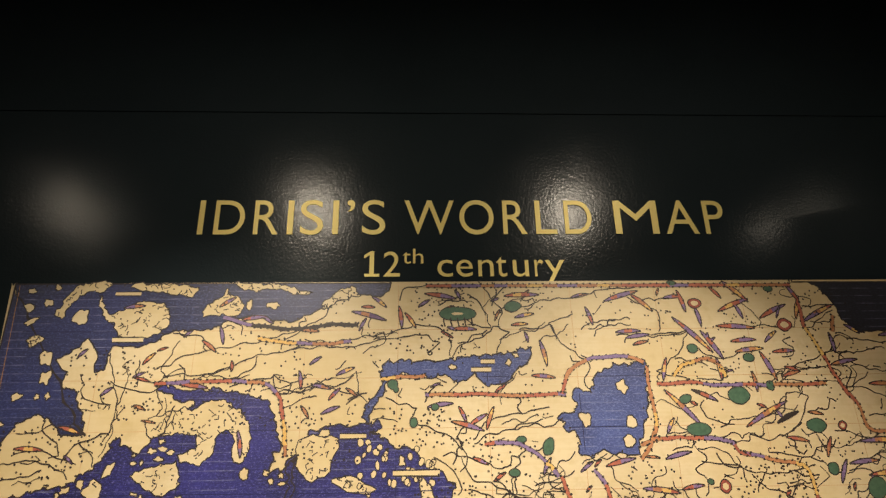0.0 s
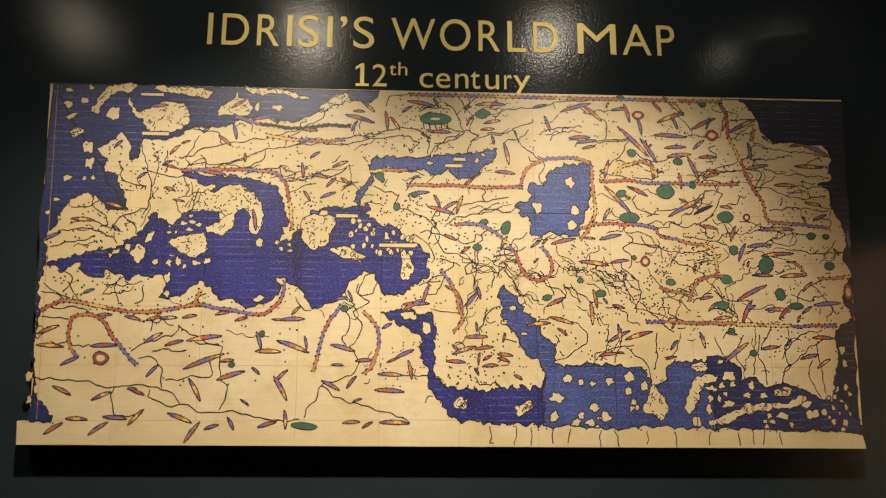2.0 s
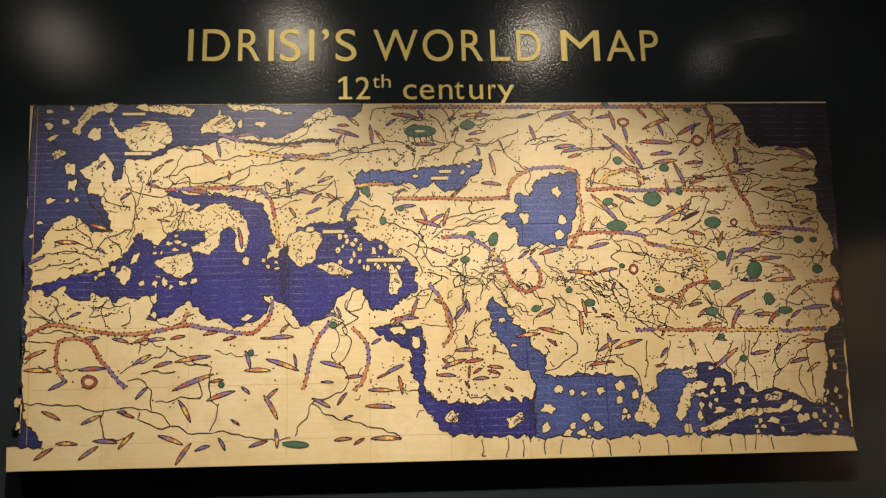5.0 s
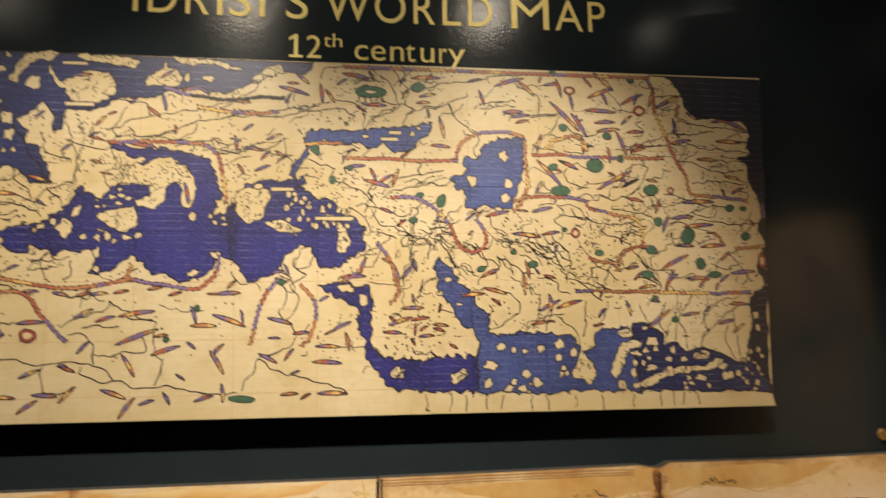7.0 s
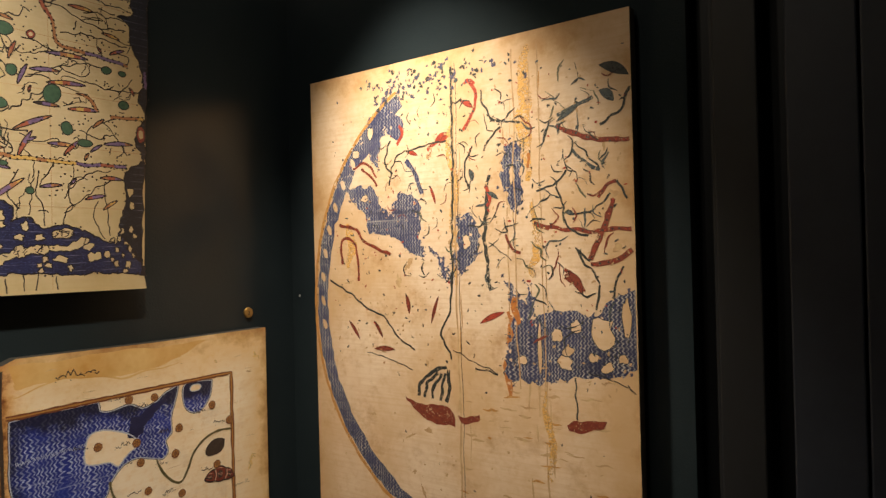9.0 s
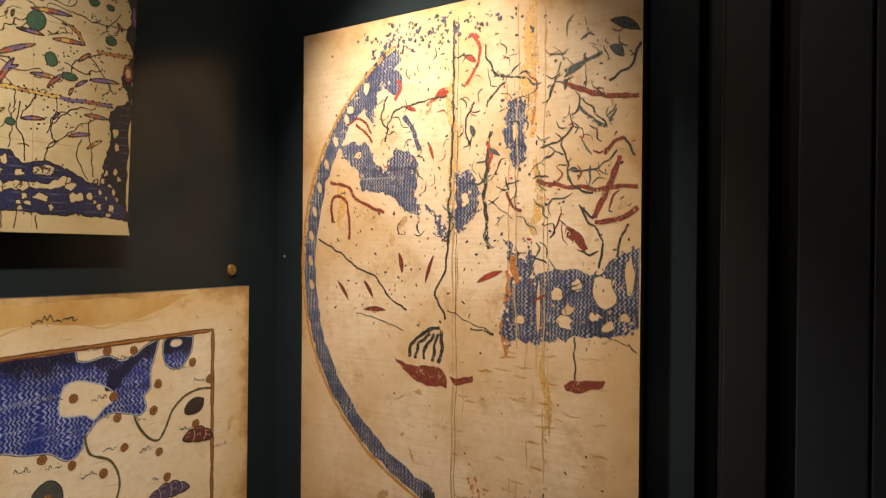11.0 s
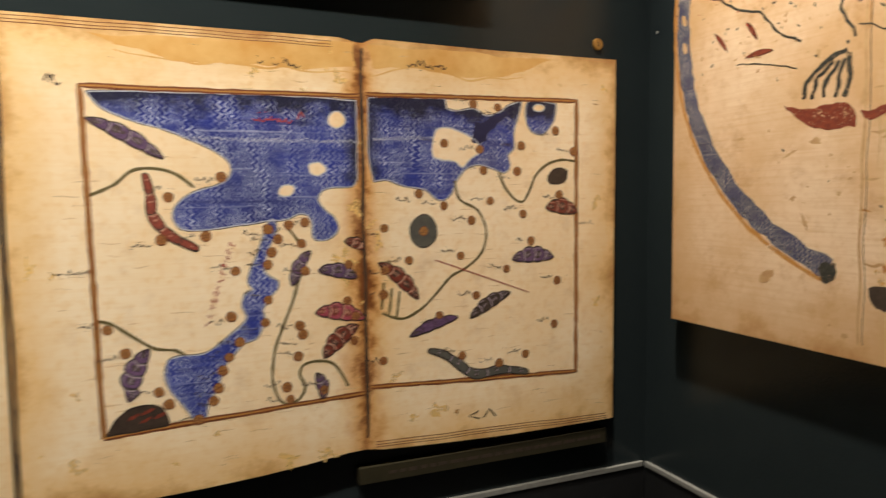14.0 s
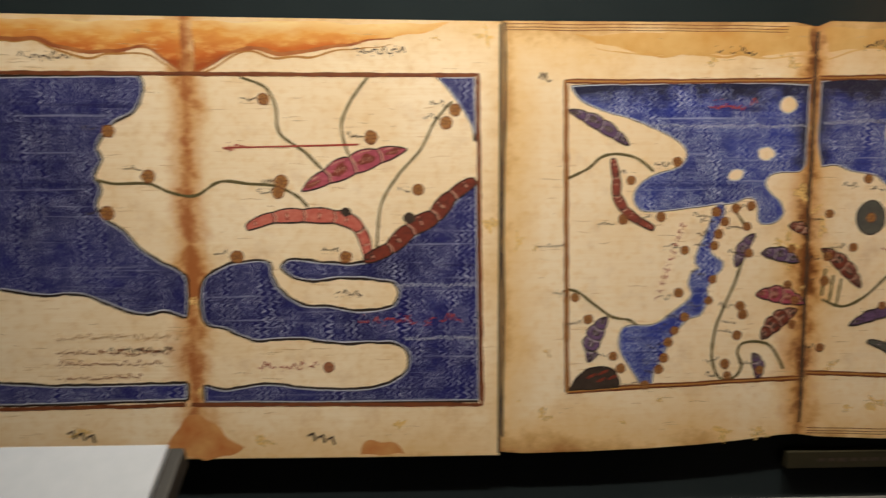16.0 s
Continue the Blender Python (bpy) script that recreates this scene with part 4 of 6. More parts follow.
MAP_MTN_G = [(464,112,545,156,'r'),(522,118,562,137,'p'),(374,178,417,158,'k'),(382,113,323,178,'p'),(655,284,659,247,'p'),(646,223,696,233,'o'),(761,232,820,229,'r'),(710,187,756,186,'r'),(777,147,810,142,'o'),(792,107,820,120,'r'),(582,136,607,132,'o'),(600,59,612,91,'o'),(666,84,744,86,'p'),(667,26,738,32,'r'),(637,46,689,51,'p'),(615,15,631,52,'p'),(560,-22,586,-20,'r'),(643,-17,687,-18,'k'),(706,-20,764,-16,'r'),(606,-72,672,-39,'o'),(667,-92,717,-93,'p')]
MAP_MTN_H = [(613,-121,637,-73,'r'),(696,-111,725,-81,'r'),(754,-50,775,-32,'o'),(776,-82,834,-77,'p'),(748,-100,769,-85,'p'),(541,-95,561,-77,'o'),(551,-114,587,-109,'r'),(524,-71,550,-65,'o'),(319,-163,364,-140,'p'),(356,-158,413,-141,'r'),(340,-127,344,-163,'p'),(299,-192,336,-187,'r'),(453,-178,467,-160,'p'),(518,-143,527,-174,'p'),(568,-205,621,-164,'o'),(651,-177,689,-172,'p'),(736,-197,775,-188,'r'),(767,-152,811,-153,'o'),(772,-216,799,-198,'o')]
MAP_MTN_I = [(194,-112,242,-125,'r'),(145,-129,194,-124,'r'),(189,-88,227,-70,'o'),(211,-136,229,-149,'r'),(282,-78,285,-126,'o'),(331,7,368,13,'r'),(262,9,324,1,'p'),(202,47,253,59,'r'),(289,-53,296,-90,'o'),(309,58,354,69,'p'),(5,25,23,38,'r'),(-31,63,-7,53,'r'),(-109,152,-66,158,'p'),(-54,151,-42,126,'r'),(-36,119,-5,138,'r'),(-67,126,-12,110,'o'),(-5,113,8,150,'r'),(533,92,570,85,'r'),(331,-85,355,-91,'r'),(-76,-82,-64,-46,'r'),(-118,-99,-76,-76,'o'),(-118,-87,-64,-85,'r')]
MAP_MTN_J = [(-323,231,-305,244,'p'),(-317,193,-286,186,'p'),(-274,211,-244,224,'p'),(-335,155,-322,136,'o'),(-298,142,-268,154,'p'),(-256,186,-238,173,'o'),(-286,167,-268,186,'r'),(-342,218,-338,187,'p'),(-417,322,-398,309,'p'),(-453,316,-411,322,'r'),(-556,284,-544,295,'p'),(-343,295,-312,293,'o'),(324,198,334,237,'p'),(429,236,433,197,'p'),(492,209,495,176,'o'),(318,102,332,127,'p'),(690,300,714,284,'p'),(91,36,104,61,'p')]
MAP_MTN = MAP_MTN_A + MAP_MTN_B + MAP_MTN_C + MAP_MTN_D + MAP_MTN_E + MAP_MTN_F + MAP_MTN_G + MAP_MTN_H + MAP_MTN_I + MAP_MTN_J
MAP_RING = [(-732,-201,15,12),(405,345,12,9),(573,301,14,11),(639,112,7,7),(406,11,9,10),(855,-52,9,17),(-53,326,18,5)]
MAP_DOTS_A = [(-684,210,71,50,40),(-598,146,48,25,20),(-478,132,47,37,25),(-782,76,82,49,50),(-116,114,74,37,60),(-139,274,75,19,25),(488,17,63,31,70),(395,-56,62,48,70),(5,50,74,49,50),(33,-238,71,23,40),(-761,-68,92,35,45),(73,-121,24,71,25),(288,20,50,37,25),(-286,117,73,62,40),(-63,319,63,65,25),(242,-137,73,36,20),(-561,-165,231,91,45),(616,-97,189,73,40),(591,301,264,80,40)]
MAP_DOTS_B = [(-384,206,73,88,40),(-118,-81,48,48,20),(-93,3,48,37,20)]
MAP_DOTS = MAP_DOTS_A + MAP_DOTS_B
world_map = empty("world_map_panel", pose(0.09, 1.25, 1.80, 90), "large golden printed world map with blue seas on board", "map panel")
MAP_EDGE = mm([(-881, -371), (861, -383), (856, -356), (868, 30), (884, 393), (-890, 389), (-860, -324), (-884, -325)])
board("board", MAP_EDGE, 0.030, MAP_PAPER, DARKEDGE, world_map)
art = Print(world_map)
rng = random.Random(7)
seas = []
for pts, sea in ((MAP_SEA_W1, MAP_SEA), (MAP_SEA_W2, MAP_SEA), (MAP_MED1 + MAP_MED2[1:], MAP_SEA_VIOLET), (MAP_AEG1, MAP_SEA_VIOLET), (MAP_BLACK, MAP_SEA_PALE_SHEEN), (MAP_CASP, MAP_SEA_PALE_SHEEN),
                 (MAP_RED, MAP_SEA_VIOLET), (MAP_IND1, MAP_SEA_PALE_SHEEN), (MAP_IND2, MAP_SEA), (MAP_EAST, MAP_SEA_DARK)):
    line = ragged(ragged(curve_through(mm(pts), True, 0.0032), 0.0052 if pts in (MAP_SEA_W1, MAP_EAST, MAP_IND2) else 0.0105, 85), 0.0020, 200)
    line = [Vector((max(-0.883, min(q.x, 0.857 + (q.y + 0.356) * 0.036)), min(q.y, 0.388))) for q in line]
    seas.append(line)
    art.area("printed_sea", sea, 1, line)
    art.stroke("printed_coast", INK["ink"], 1.98, line, 0.0026, True)
joints = [[Vector((k, -0.375 + 0.01 * i)) for i in range(77)] for k in (-0.70, -0.535, -0.335, -0.165, 0.0, 0.165, 0.33, 0.50, 0.67)]
joints += [[Vector((-0.85 + 0.01 * i, k)) for i in range(171)] for k in (0.295, 0.205, 0.115, 0.01, -0.095, -0.215, -0.325)]
for line in joints:
    line = ragged(line, 0.002, 5)
    art.stroke("printed_sheet_joint", INK["seam"], 0.6, line, 0.0012)
    run = []
    for q in line:
        if any(inside(q, s) for s in seas):
            run.append(q)
            continue
        if len(run) > 1:
            art.stroke("printed_sheet_joint_dark", INK["b"], 1.95, run, 0.0016)
        run = []
scribbled = []
for pts in [MAP_ITALY] + MAP_LAND:
    line = ragged(ragged(curve_through(mm(pts), True, 0.0035), 0.006, 80), 0.0035, 220)
    scribbled.append(line)
    art.area("printed_land", MAP_PAPER, 2, line)
    art.stroke("printed_coast", INK["ink"], 2.4, line, 0.0022, True)
for x, y, rx, ry, turn in MAP_ISL_W + MAP_ISL_M + MAP_ISL_I:
    line = art.oval("printed_island", MAP_PAPER, 2, x / 1000, y / 1000, rx / 1000, ry / 1000, turn, 0.45, 20)
    if rx > 14:
        scribbled.append(line)
    art.stroke("printed_coast", INK["ink"], 2.4, line, 0.0022, True)
for i in range(70):
    x, y = rng.uniform(-0.235, -0.10), rng.uniform(0.02, 0.10)
    if 0.10 - y > (x + 0.235) * 0.15 and (i % 2):
        line = art.oval("printed_island", MAP_PAPER, 2, x, y, rng.uniform(0.003, 0.006), rng.uniform(0.005, 0.008), rng.uniform(-30, 10))
        art.stroke("printed_coast", INK["ink"], 2.4, line, 0.0016, True)
for x0, y, x1 in MAP_BARS:
    line = [Vector((x0 / 1000, y / 1000)), Vector((x1 / 1000, y / 1000))]
    art.stroke("printed_coast", INK["ink"], 2.2, line, 0.0115)
    art.stroke("printed_island", MAP_PAPER, 2.6, line, 0.007)
for pts in MAP_RIVER:
    art.stroke("printed_river", INK["ink"], 3, ragged(curve_through(mm(pts), False, 0.004), 0.006, 60), 0.0022)
for pts in MAP_BAND:
    line = [Vector((q.x, min(q.y, 0.382))) for q in ragged(curve_through(mm(pts), False, 0.006), 0.003, 40)]
    art.stroke("printed_mountain_outline", INK["ink"], 3.2, line, 0.0074)
    i = 0
    while i < len(line) - 1:
        k = rng.randint(3, 9)
        art.stroke("printed_mountain_range", INK[rng.choice("PRROPYO")], 3.8, line[i:i + k + 1], 0.0060)
        i += k
    for i in range(1, len(line)):
        d = (line[i] - line[i - 1]).normalized()
        q = line[i] + Vector((-d.y, d.x)) * (0.0036 if i % 2 else -0.0036)
        art.oval("printed_beading", INK["ink"], 4.4, q.x, q.y, rng.uniform(0.0018, 0.0028), 0.0021, rng.uniform(0, 90), 0.3, 6)
for x0, y0, x1, y1, c in MAP_MTN:
    d = math.hypot(x1 - x0, y1 - y0) / 1000
    art.peak(x0 / 1000, y0 / 1000, x1 / 1000, y1 / 1000, min(0.0078, 0.0030 + d * 0.08), c, edge=0.0016)
for x, y, rx, ry, turn in MAP_GREEN:
    art.oval("printed_coast", INK["ink"], 4, x / 1000, y / 1000, rx / 1000 + 0.0018, ry / 1000 + 0.0018, turn, 0.1)
    art.oval("printed_lake", INK["g"], 4.6, x / 1000, y / 1000, rx / 1000, ry / 1000, turn, 0.1)
    if rx > 30:
        # the northern city's towers under its wall
        for k in range(5):
            a = Vector((x + rx * (0.4 * k - 0.8), y - ry * 0.6)) / 1000
            art.stroke("printed_town_mark", INK["ink"], 4.8, [a, a + Vector((0.001, -0.009)), a + Vector((0.003, -0.017))], 0.0028)
for x, y, rx, ry in MAP_RING:
    art.oval("printed_mountain_outline", INK["ink"], 4, x / 1000, y / 1000, rx / 1000 + 0.002, ry / 1000 + 0.002)
    art.oval("printed_mountain_range", INK["r"], 4.6, x / 1000, y / 1000, rx / 1000, ry / 1000)
    art.oval("printed_island", MAP_PAPER, 5.2, x / 1000, y / 1000, rx / 1000 * 0.6, ry / 1000 * 0.55)
for x, y, rx, ry, n in MAP_DOTS:
    for i in range(n):
        art.oval("printed_dots", INK["ink"], 3.4, (x + rng.uniform(-rx, rx)) / 1000, (y + rng.uniform(-ry, ry)) / 1000, 0.0021, 0.0021, n=6)
# small strokes of the pen over the land: minor streams, ridges and town dots
tries = 0
while tries < 620:
    tries += 1
    q = Vector((rng.uniform(-0.83, 0.85), rng.uniform(-0.30, 0.38)))
    if any(inside(q, s) for s in seas) or (q.x < -0.2 and q.y < -0.09 and tries % 12):
        continue
    a, l = rng.gauss(0.3, 0.9), rng.uniform(0.010, 0.026)
    e = q + Vector((math.cos(a), math.sin(a))) * l
    if any(inside(e, s) for s in seas) or not -0.85 < e.x < 0.85 or e.y > 0.385:
        continue
    if tries % 6 == 0:
        art.peak(q.x, q.y, e.x, e.y, rng.uniform(0.0028, 0.0050), rng.choice("prropp"), edge=0.0014)
    elif tries % 3 == 1:
        m = (q + e) / 2 + Vector((rng.uniform(-1, 1), rng.uniform(-1, 1))) * 0.007
        art.stroke("printed_stream", INK["ink"], 3, ragged(curve_through([q, m, e], False, 0.004), 0.005, 70), rng.uniform(0.0014, 0.0024))
    else:
        for k in range(5):
            art.oval("printed_dots", INK["ink"], 3.4, q.x + rng.uniform(-0.02, 0.02), q.y + rng.uniform(-0.015, 0.015), 0.0018, 0.0018, n=6)
for i in range(150):
    q = Vector((rng.uniform(-0.80, 0.83), rng.uniform(-0.12, 0.37)))
    if any(inside(q, s) for s in seas):
        continue
    a, line = rng.uniform(0, 6.28), [q]
    for k in range(rng.randint(3, 8)):
        a += rng.gauss(0, 0.7)
        q = q + Vector((math.cos(a), math.sin(a) * 0.7)) * rng.uniform(0.010, 0.020)
        if not -0.82 < q.x < 0.84 or not -0.25 < q.y < 0.38 or any(inside(q, s) for s in seas):
            break
        line.append(q)
    if len(line) > 2:
        art.stroke("printed_stream", INK["ink"], 3, ragged(curve_through(line, False, 0.004), 0.003, 70), rng.uniform(0.0016, 0.0026))
for line in seas:
    for q in line[::4]:
        if rng.random() < 0.6:
            art.oval("printed_dots", INK["ink"], 2.9, q.x + rng.uniform(-0.005, 0.005), q.y + rng.uniform(-0.005, 0.005), 0.002, 0.002, n=6)


def wander(q, a, steps, step, drift, width, name="printed_stream"):
    """A pen line that wanders over the land and ends at the shore."""
    line = [q]
    for k in range(steps):
        b = a + rng.gauss(0, drift)
        q = q + Vector((math.cos(b), math.sin(b))) * step
        if not -0.84 < q.x < 0.85 or not -0.31 < q.y < 0.384 or any(inside(q, s) for s in seas):
            break
        line.append(q)
    if len(line) > 2:
        art.stroke(name, INK["ink"], 3, ragged(curve_through(line, False, 0.003), 0.003, 120), width)


# nets of rivers: the lakes of the Nile, the western peninsula, the eastern steppe and the far ranges
for cx, cy, rx, ry, n, a, drift in MAP_NETS:
    for i in range(n):
        q = Vector((cx + rng.uniform(-rx, rx), cy + rng.uniform(-ry, ry))) / 1000
        if not any(inside(q, s) for s in seas):
            wander(q, radians(a) + rng.choice((0, math.pi)), rng.randint(4, 8), 0.012, drift * 0.8, rng.uniform(0.0015, 0.0025))
for line in scribbled:
    lo, hi = Vector((min(q.x for q in line), min(q.y for q in line))), Vector((max(q.x for q in line), max(q.y for q in line)))
    for i in range(int(60 + 9000 * (hi.x - lo.x) * (hi.y - lo.y))):
        q = Vector((rng.uniform(lo.x, hi.x), rng.uniform(lo.y, hi.y)))
        e = q + Vector((rng.uniform(-1, 1), rng.uniform(-1, 1))) * 0.012
        m = (q + e) / 2 + Vector((rng.uniform(-1, 1), rng.uniform(-1, 1))) * 0.004
        if i % 3 == 0 and inside(q, line) and inside(e, line):
            art.stroke("printed_stream", INK["ink"], 3, curve_through([q, m, e], False, 0.003), 0.0017)
        elif i % 6 == 1 and inside(q, line):
            art.oval("printed_dots", INK["ink" if i % 4 else "r"], 3, q.x, q.y, 0.0017, 0.0017, n=6)
art.stroke("printed_border", INK["gild"], 2.8, [Vector((-0.874, 0.385)), Vector((-0.846, -0.322))], 0.0010)
art.finish()

# ---- book spreads ----
S2_SEA = [(-478,301),(-435,305),(-307,307),(-194,310),(-74,310),(-8,307),(-9,153),(-18,141),(-57,139),(-79,132),(-88,113),(-76,95),(-57,80),(-49,59),(-62,41),(-83,36),(-99,43),(-99,66),(-107,86),(-126,88),(-144,79),(-177,76),(-210,72),(-269,65),(-314,61),(-336,65),(-349,84),(-341,109),(-314,130),(-278,141),(-255,151),(-245,171),(-254,190),(-282,210),(-331,231),(-374,246),(-427,261),(-462,281)]
S2_RIV = [(-179,78),(-189,57),(-203,17),(-218,-17),(-222,-40),(-213,-52),(-230,-62),(-235,-85),(-226,-103),(-238,-120),(-256,-133),(-286,-157),(-307,-167),(-343,-166),(-366,-173),(-372,-195),(-367,-224),(-351,-249),(-333,-274),(-324,-289),(-307,-289),(-300,-255),(-283,-233),(-273,-199),(-257,-177),(-232,-153),(-211,-146),(-200,-129),(-195,-111),(-198,-94),(-187,-71),(-170,-54),(-167,-40),(-183,-30),(-194,-18),(-190,5),(-180,34),(-168,56),(-172,78)]
S2_SEA2 = [(17,314),(54,319),(134,319),(182,319),(185,301),(211,297),(246,303),(278,289),(304,296),(334,315),(363,325),(352,284),(342,253),(343,221),(328,208),(333,183),(321,170),(291,179),(262,186),(233,179),(205,152),(195,127),(177,112),(156,117),(135,134),(94,140),(53,153),(27,150),(17,188)]
S2_LAND = [(151,219),(162,256),(190,262),(232,248),(254,233),(269,214),(240,198),(221,179),(204,191),(176,194),(155,201)]
S2_LAKE = [(379,323),(448,321),(444,286),(411,254),(383,266),(373,291)]
S2_ISL = [(-47,269,17,16,0),(-88,174,17,13,0),(-147,133,16,11,20),(405,311,15,8,0)]
S2_OLIVE_A = [[(-480,126),(-441,145),(-414,168),(-382,173),(-344,164),(-312,139)],[(-482,-91),(-456,-99),(-430,-119),(-387,-149),(-354,-155),(-337,-166)],[(-151,67),(-133,44),(-121,26)],[(-105,13),(-128,-39),(-141,-80),(-160,-126),(-177,-172),(-183,-231),(-171,-269),(-156,-280),(-134,-273),(-121,-250),(-131,-224),(-124,-207),(-99,-201),(-67,-208),(-48,-232),(-35,-258)],[(202,152),(212,114),(256,88),(275,43),(264,-1),(228,-32),(192,-49),(156,-85),(121,-115),(80,-131),(39,-116)]]
S2_OLIVE_B = [[(306,170),(321,138),(345,112),(364,106),(382,131),(397,163),(428,189),(467,199),(504,195)],[(60,-67),(53,-123)],[(77,-74),(69,-128)],[(43,-54),(37,-109)]]
S2_OLIVE = S2_OLIVE_A + S2_OLIVE_B
S2_MTN = [(-481,257,-362,190,'p',12),(-105,16,-140,-50,'p',11),(-90,-23,-13,-41,'p',13),(-97,-106,2,-125,'m',16),(-82,-197,-11,-137,'d',16),(-398,-149,-434,-240,'p',16),(-99,-225,-87,-278,'p',11),(-36,32,3,15,'d',10),(33,-14,117,-93,'d',14),(98,-170,207,-137,'p',11),(236,-142,333,-92,'k',13),(339,-20,443,-19,'p',16),(424,92,505,81,'d',16)]
S2_BAND_A = [([(-394,164),(-387,123),(-385,90),(-359,54),(-309,26)],12,'r'),([(138,-204),(171,-215),(200,-235),(245,-267),(312,-264),(378,-276)],14,'n')]
S2_BAND = S2_BAND_A
S2_TOWN = [(-265,158),(-356,122),(-370,46),(-295,50),(-463,-109),(-436,-153),(-384,-228),(-368,-253),(-318,-288),(-291,-256),(-282,-233),(-273,-201),(-261,-177),(-241,-150),(-255,-101),(-245,-16),(-194,-117),(-187,-74),(-186,-7),(-178,16),(-145,67),(-166,41),(-184,60),(-114,72),(-115,-22),(-121,31),(-129,-128),(-133,-188),(-150,-271),(-123,-146),(-156,-246),(-21,-167),(-33,-86),(-29,-14),(-17,-118),(-84,-260)]
S2_TOWN2 = [(179,229),(261,218),(361,228),(448,263),(351,173),(269,174),(285,109),(365,80),(177,100),(121,125),(240,68),(214,-6),(98,-11),(46,56),(458,121),(385,20),(324,-39),(453,-72),(250,-93),(164,-130),(445,-170),(371,-232),(216,-221),(305,-246),(42,-79),(39,-215),(304,308),(246,313),(495,218),(46,-29)]
S2_STAIN_A = [[(-473,398),(-10,420),(-10,372),(-73,371),(-193,371),(-305,371),(-370,373),(-422,386)],[(18,419),(189,419),(438,417),(377,394),(303,379),(231,371),(134,387),(28,374)]]
S2_STAIN = S2_STAIN_A
S1_SEA = [(-603,309),(-339,311),(-85,313),(-81,290),(-98,253),(-136,232),(-160,205),(-171,179),(-162,161),(-177,131),(-167,104),(-176,72),(-159,45),(-128,24),(-98,-9),(-61,-36),(-14,-64),(-13,-141),(-54,-128),(-86,-135),(-118,-130),(-161,-113),(-213,-94),(-277,-96),(-361,-84),(-632,-77)]
S1_STRIP = [(-646,-269),(-371,-272),(-265,-279),(-16,-276),(-17,-305),(-374,-312),(-649,-311)]
S1_TRI = [(478,317),(553,317),(553,197),(542,229),(520,267),(504,288)]
S1_SEA2 = [(562,121),(537,105),(505,72),(461,34),(417,1),(383,-21),(328,-41),(274,-41),(219,-35),(187,-34),(176,-45),(197,-63),(240,-71),(284,-65),(350,-68),(394,-77),(403,-97),(394,-122),(361,-133),(316,-135),(262,-126),(207,-121),(164,-87),(151,-59),(149,-40),(132,-35),(94,-39),(67,-45),(25,-75),(26,-151),(64,-164),(118,-187),(195,-184),(283,-194),(393,-195),(421,-218),(418,-252),(382,-280),(326,-291),(237,-290),(138,-280),(61,-290),(22,-282),(22,-311),(281,-315),(564,-319)]
S1_OLIVE_A = [[(104,315),(151,296),(169,260),(175,212),(223,175),(255,142)],[(343,316),(310,271),(293,228),(300,186),(307,169)],[(504,272),(472,235),(444,181),(401,132),(368,77),(359,1),(356,-27)],[(-174,123),(-140,115),(-72,115),(-35,99),(12,92),(61,119),(114,115),(168,110),(211,88),(226,70)]]
S1_OLIVE = S1_OLIVE_A
S1_MTN = [(216,101,417,181,'m',19)]
S1_BAND_A = [([(109,29),(156,47),(221,51),(286,47),(318,32),(334,1),(339,-32)],19,'c'),([(334,-35),(384,-13),(428,25),(472,50),(505,88),(551,121)],22,'d')]
S1_BAND = S1_BAND_A
S1_TOWN = [(146,275),(-145,214),(-74,129),(-153,59),(176,119),(170,99),(349,204),(510,256),(493,232),(439,104),(298,-27),(89,-26)]
S1_BLACK = [(299,61,10,9,0),(422,49,12,11,0)]
S1_STAIN_A = [[(-596,414),(-271,419),(-3,420),(-4,327),(-42,350),(-78,371),(-130,364),(-182,361),(-233,371),(-283,386),(-598,380)],[(17,420),(291,418),(504,416),(440,398),(333,385),(247,365),(184,360),(131,369),(78,353),(20,327)]]
S1_STAIN = S1_STAIN_A
S2_RULE_A = [(-476,-300),(-488,311),(-263,313),(-3,317)]
S2_RULE_B = [(-476,-300),(-254,-288),(-2,-277)]
S2_RULE_C = [(12,321),(246,326),(503,331),(504,-286),(237,-276),(12,-266)]
S1_RULE_A = [(-605,319),(-338,321),(77,321),(554,322),(565,-324),(-6,-317)]
S1_RULE_B = [(-652,-322),(-374,-322),(-17,-317)]
S2_SPOT = {'circle':(131,48),'oval':(455,163),'blot':(268,258),'mark':(260,-356),'red_a':(156,-13),'red_b':(379,-94),'red_s':(-206,266),'top_a':(-204,371),'top_b':(100,383),'num':(-540,315),'side_a':(-542,-7),'side_b':(503,57),'vred_a':(-256,31),'vred_b':(-302,-110),'wave_a':(-310,227),'wave_b':(-11,228),'wave_c':(27,233),'wave_d':(151,240)}
S2_MOUND = [(-472,-297),(-459,-274),(-437,-256),(-408,-249),(-383,-256),(-370,-279),(-372,-292)]
S1_SPOT = {'red_a':(68,183),'red_b':(325,190),'red_s':(322,-153),'isl':(117,-243),'sun':(262,-245),'isl2':(278,-99),'pm_a':(-248,-373),'pm_b':(219,-384),'st':(336,-418),'top':(316,366),'left':(-261,-212),'topl':(-311,352),'wave_a':(394,-83),'wave_b':(555,-83),'wave_c':(410,-189),'wave_d':(556,-188)}


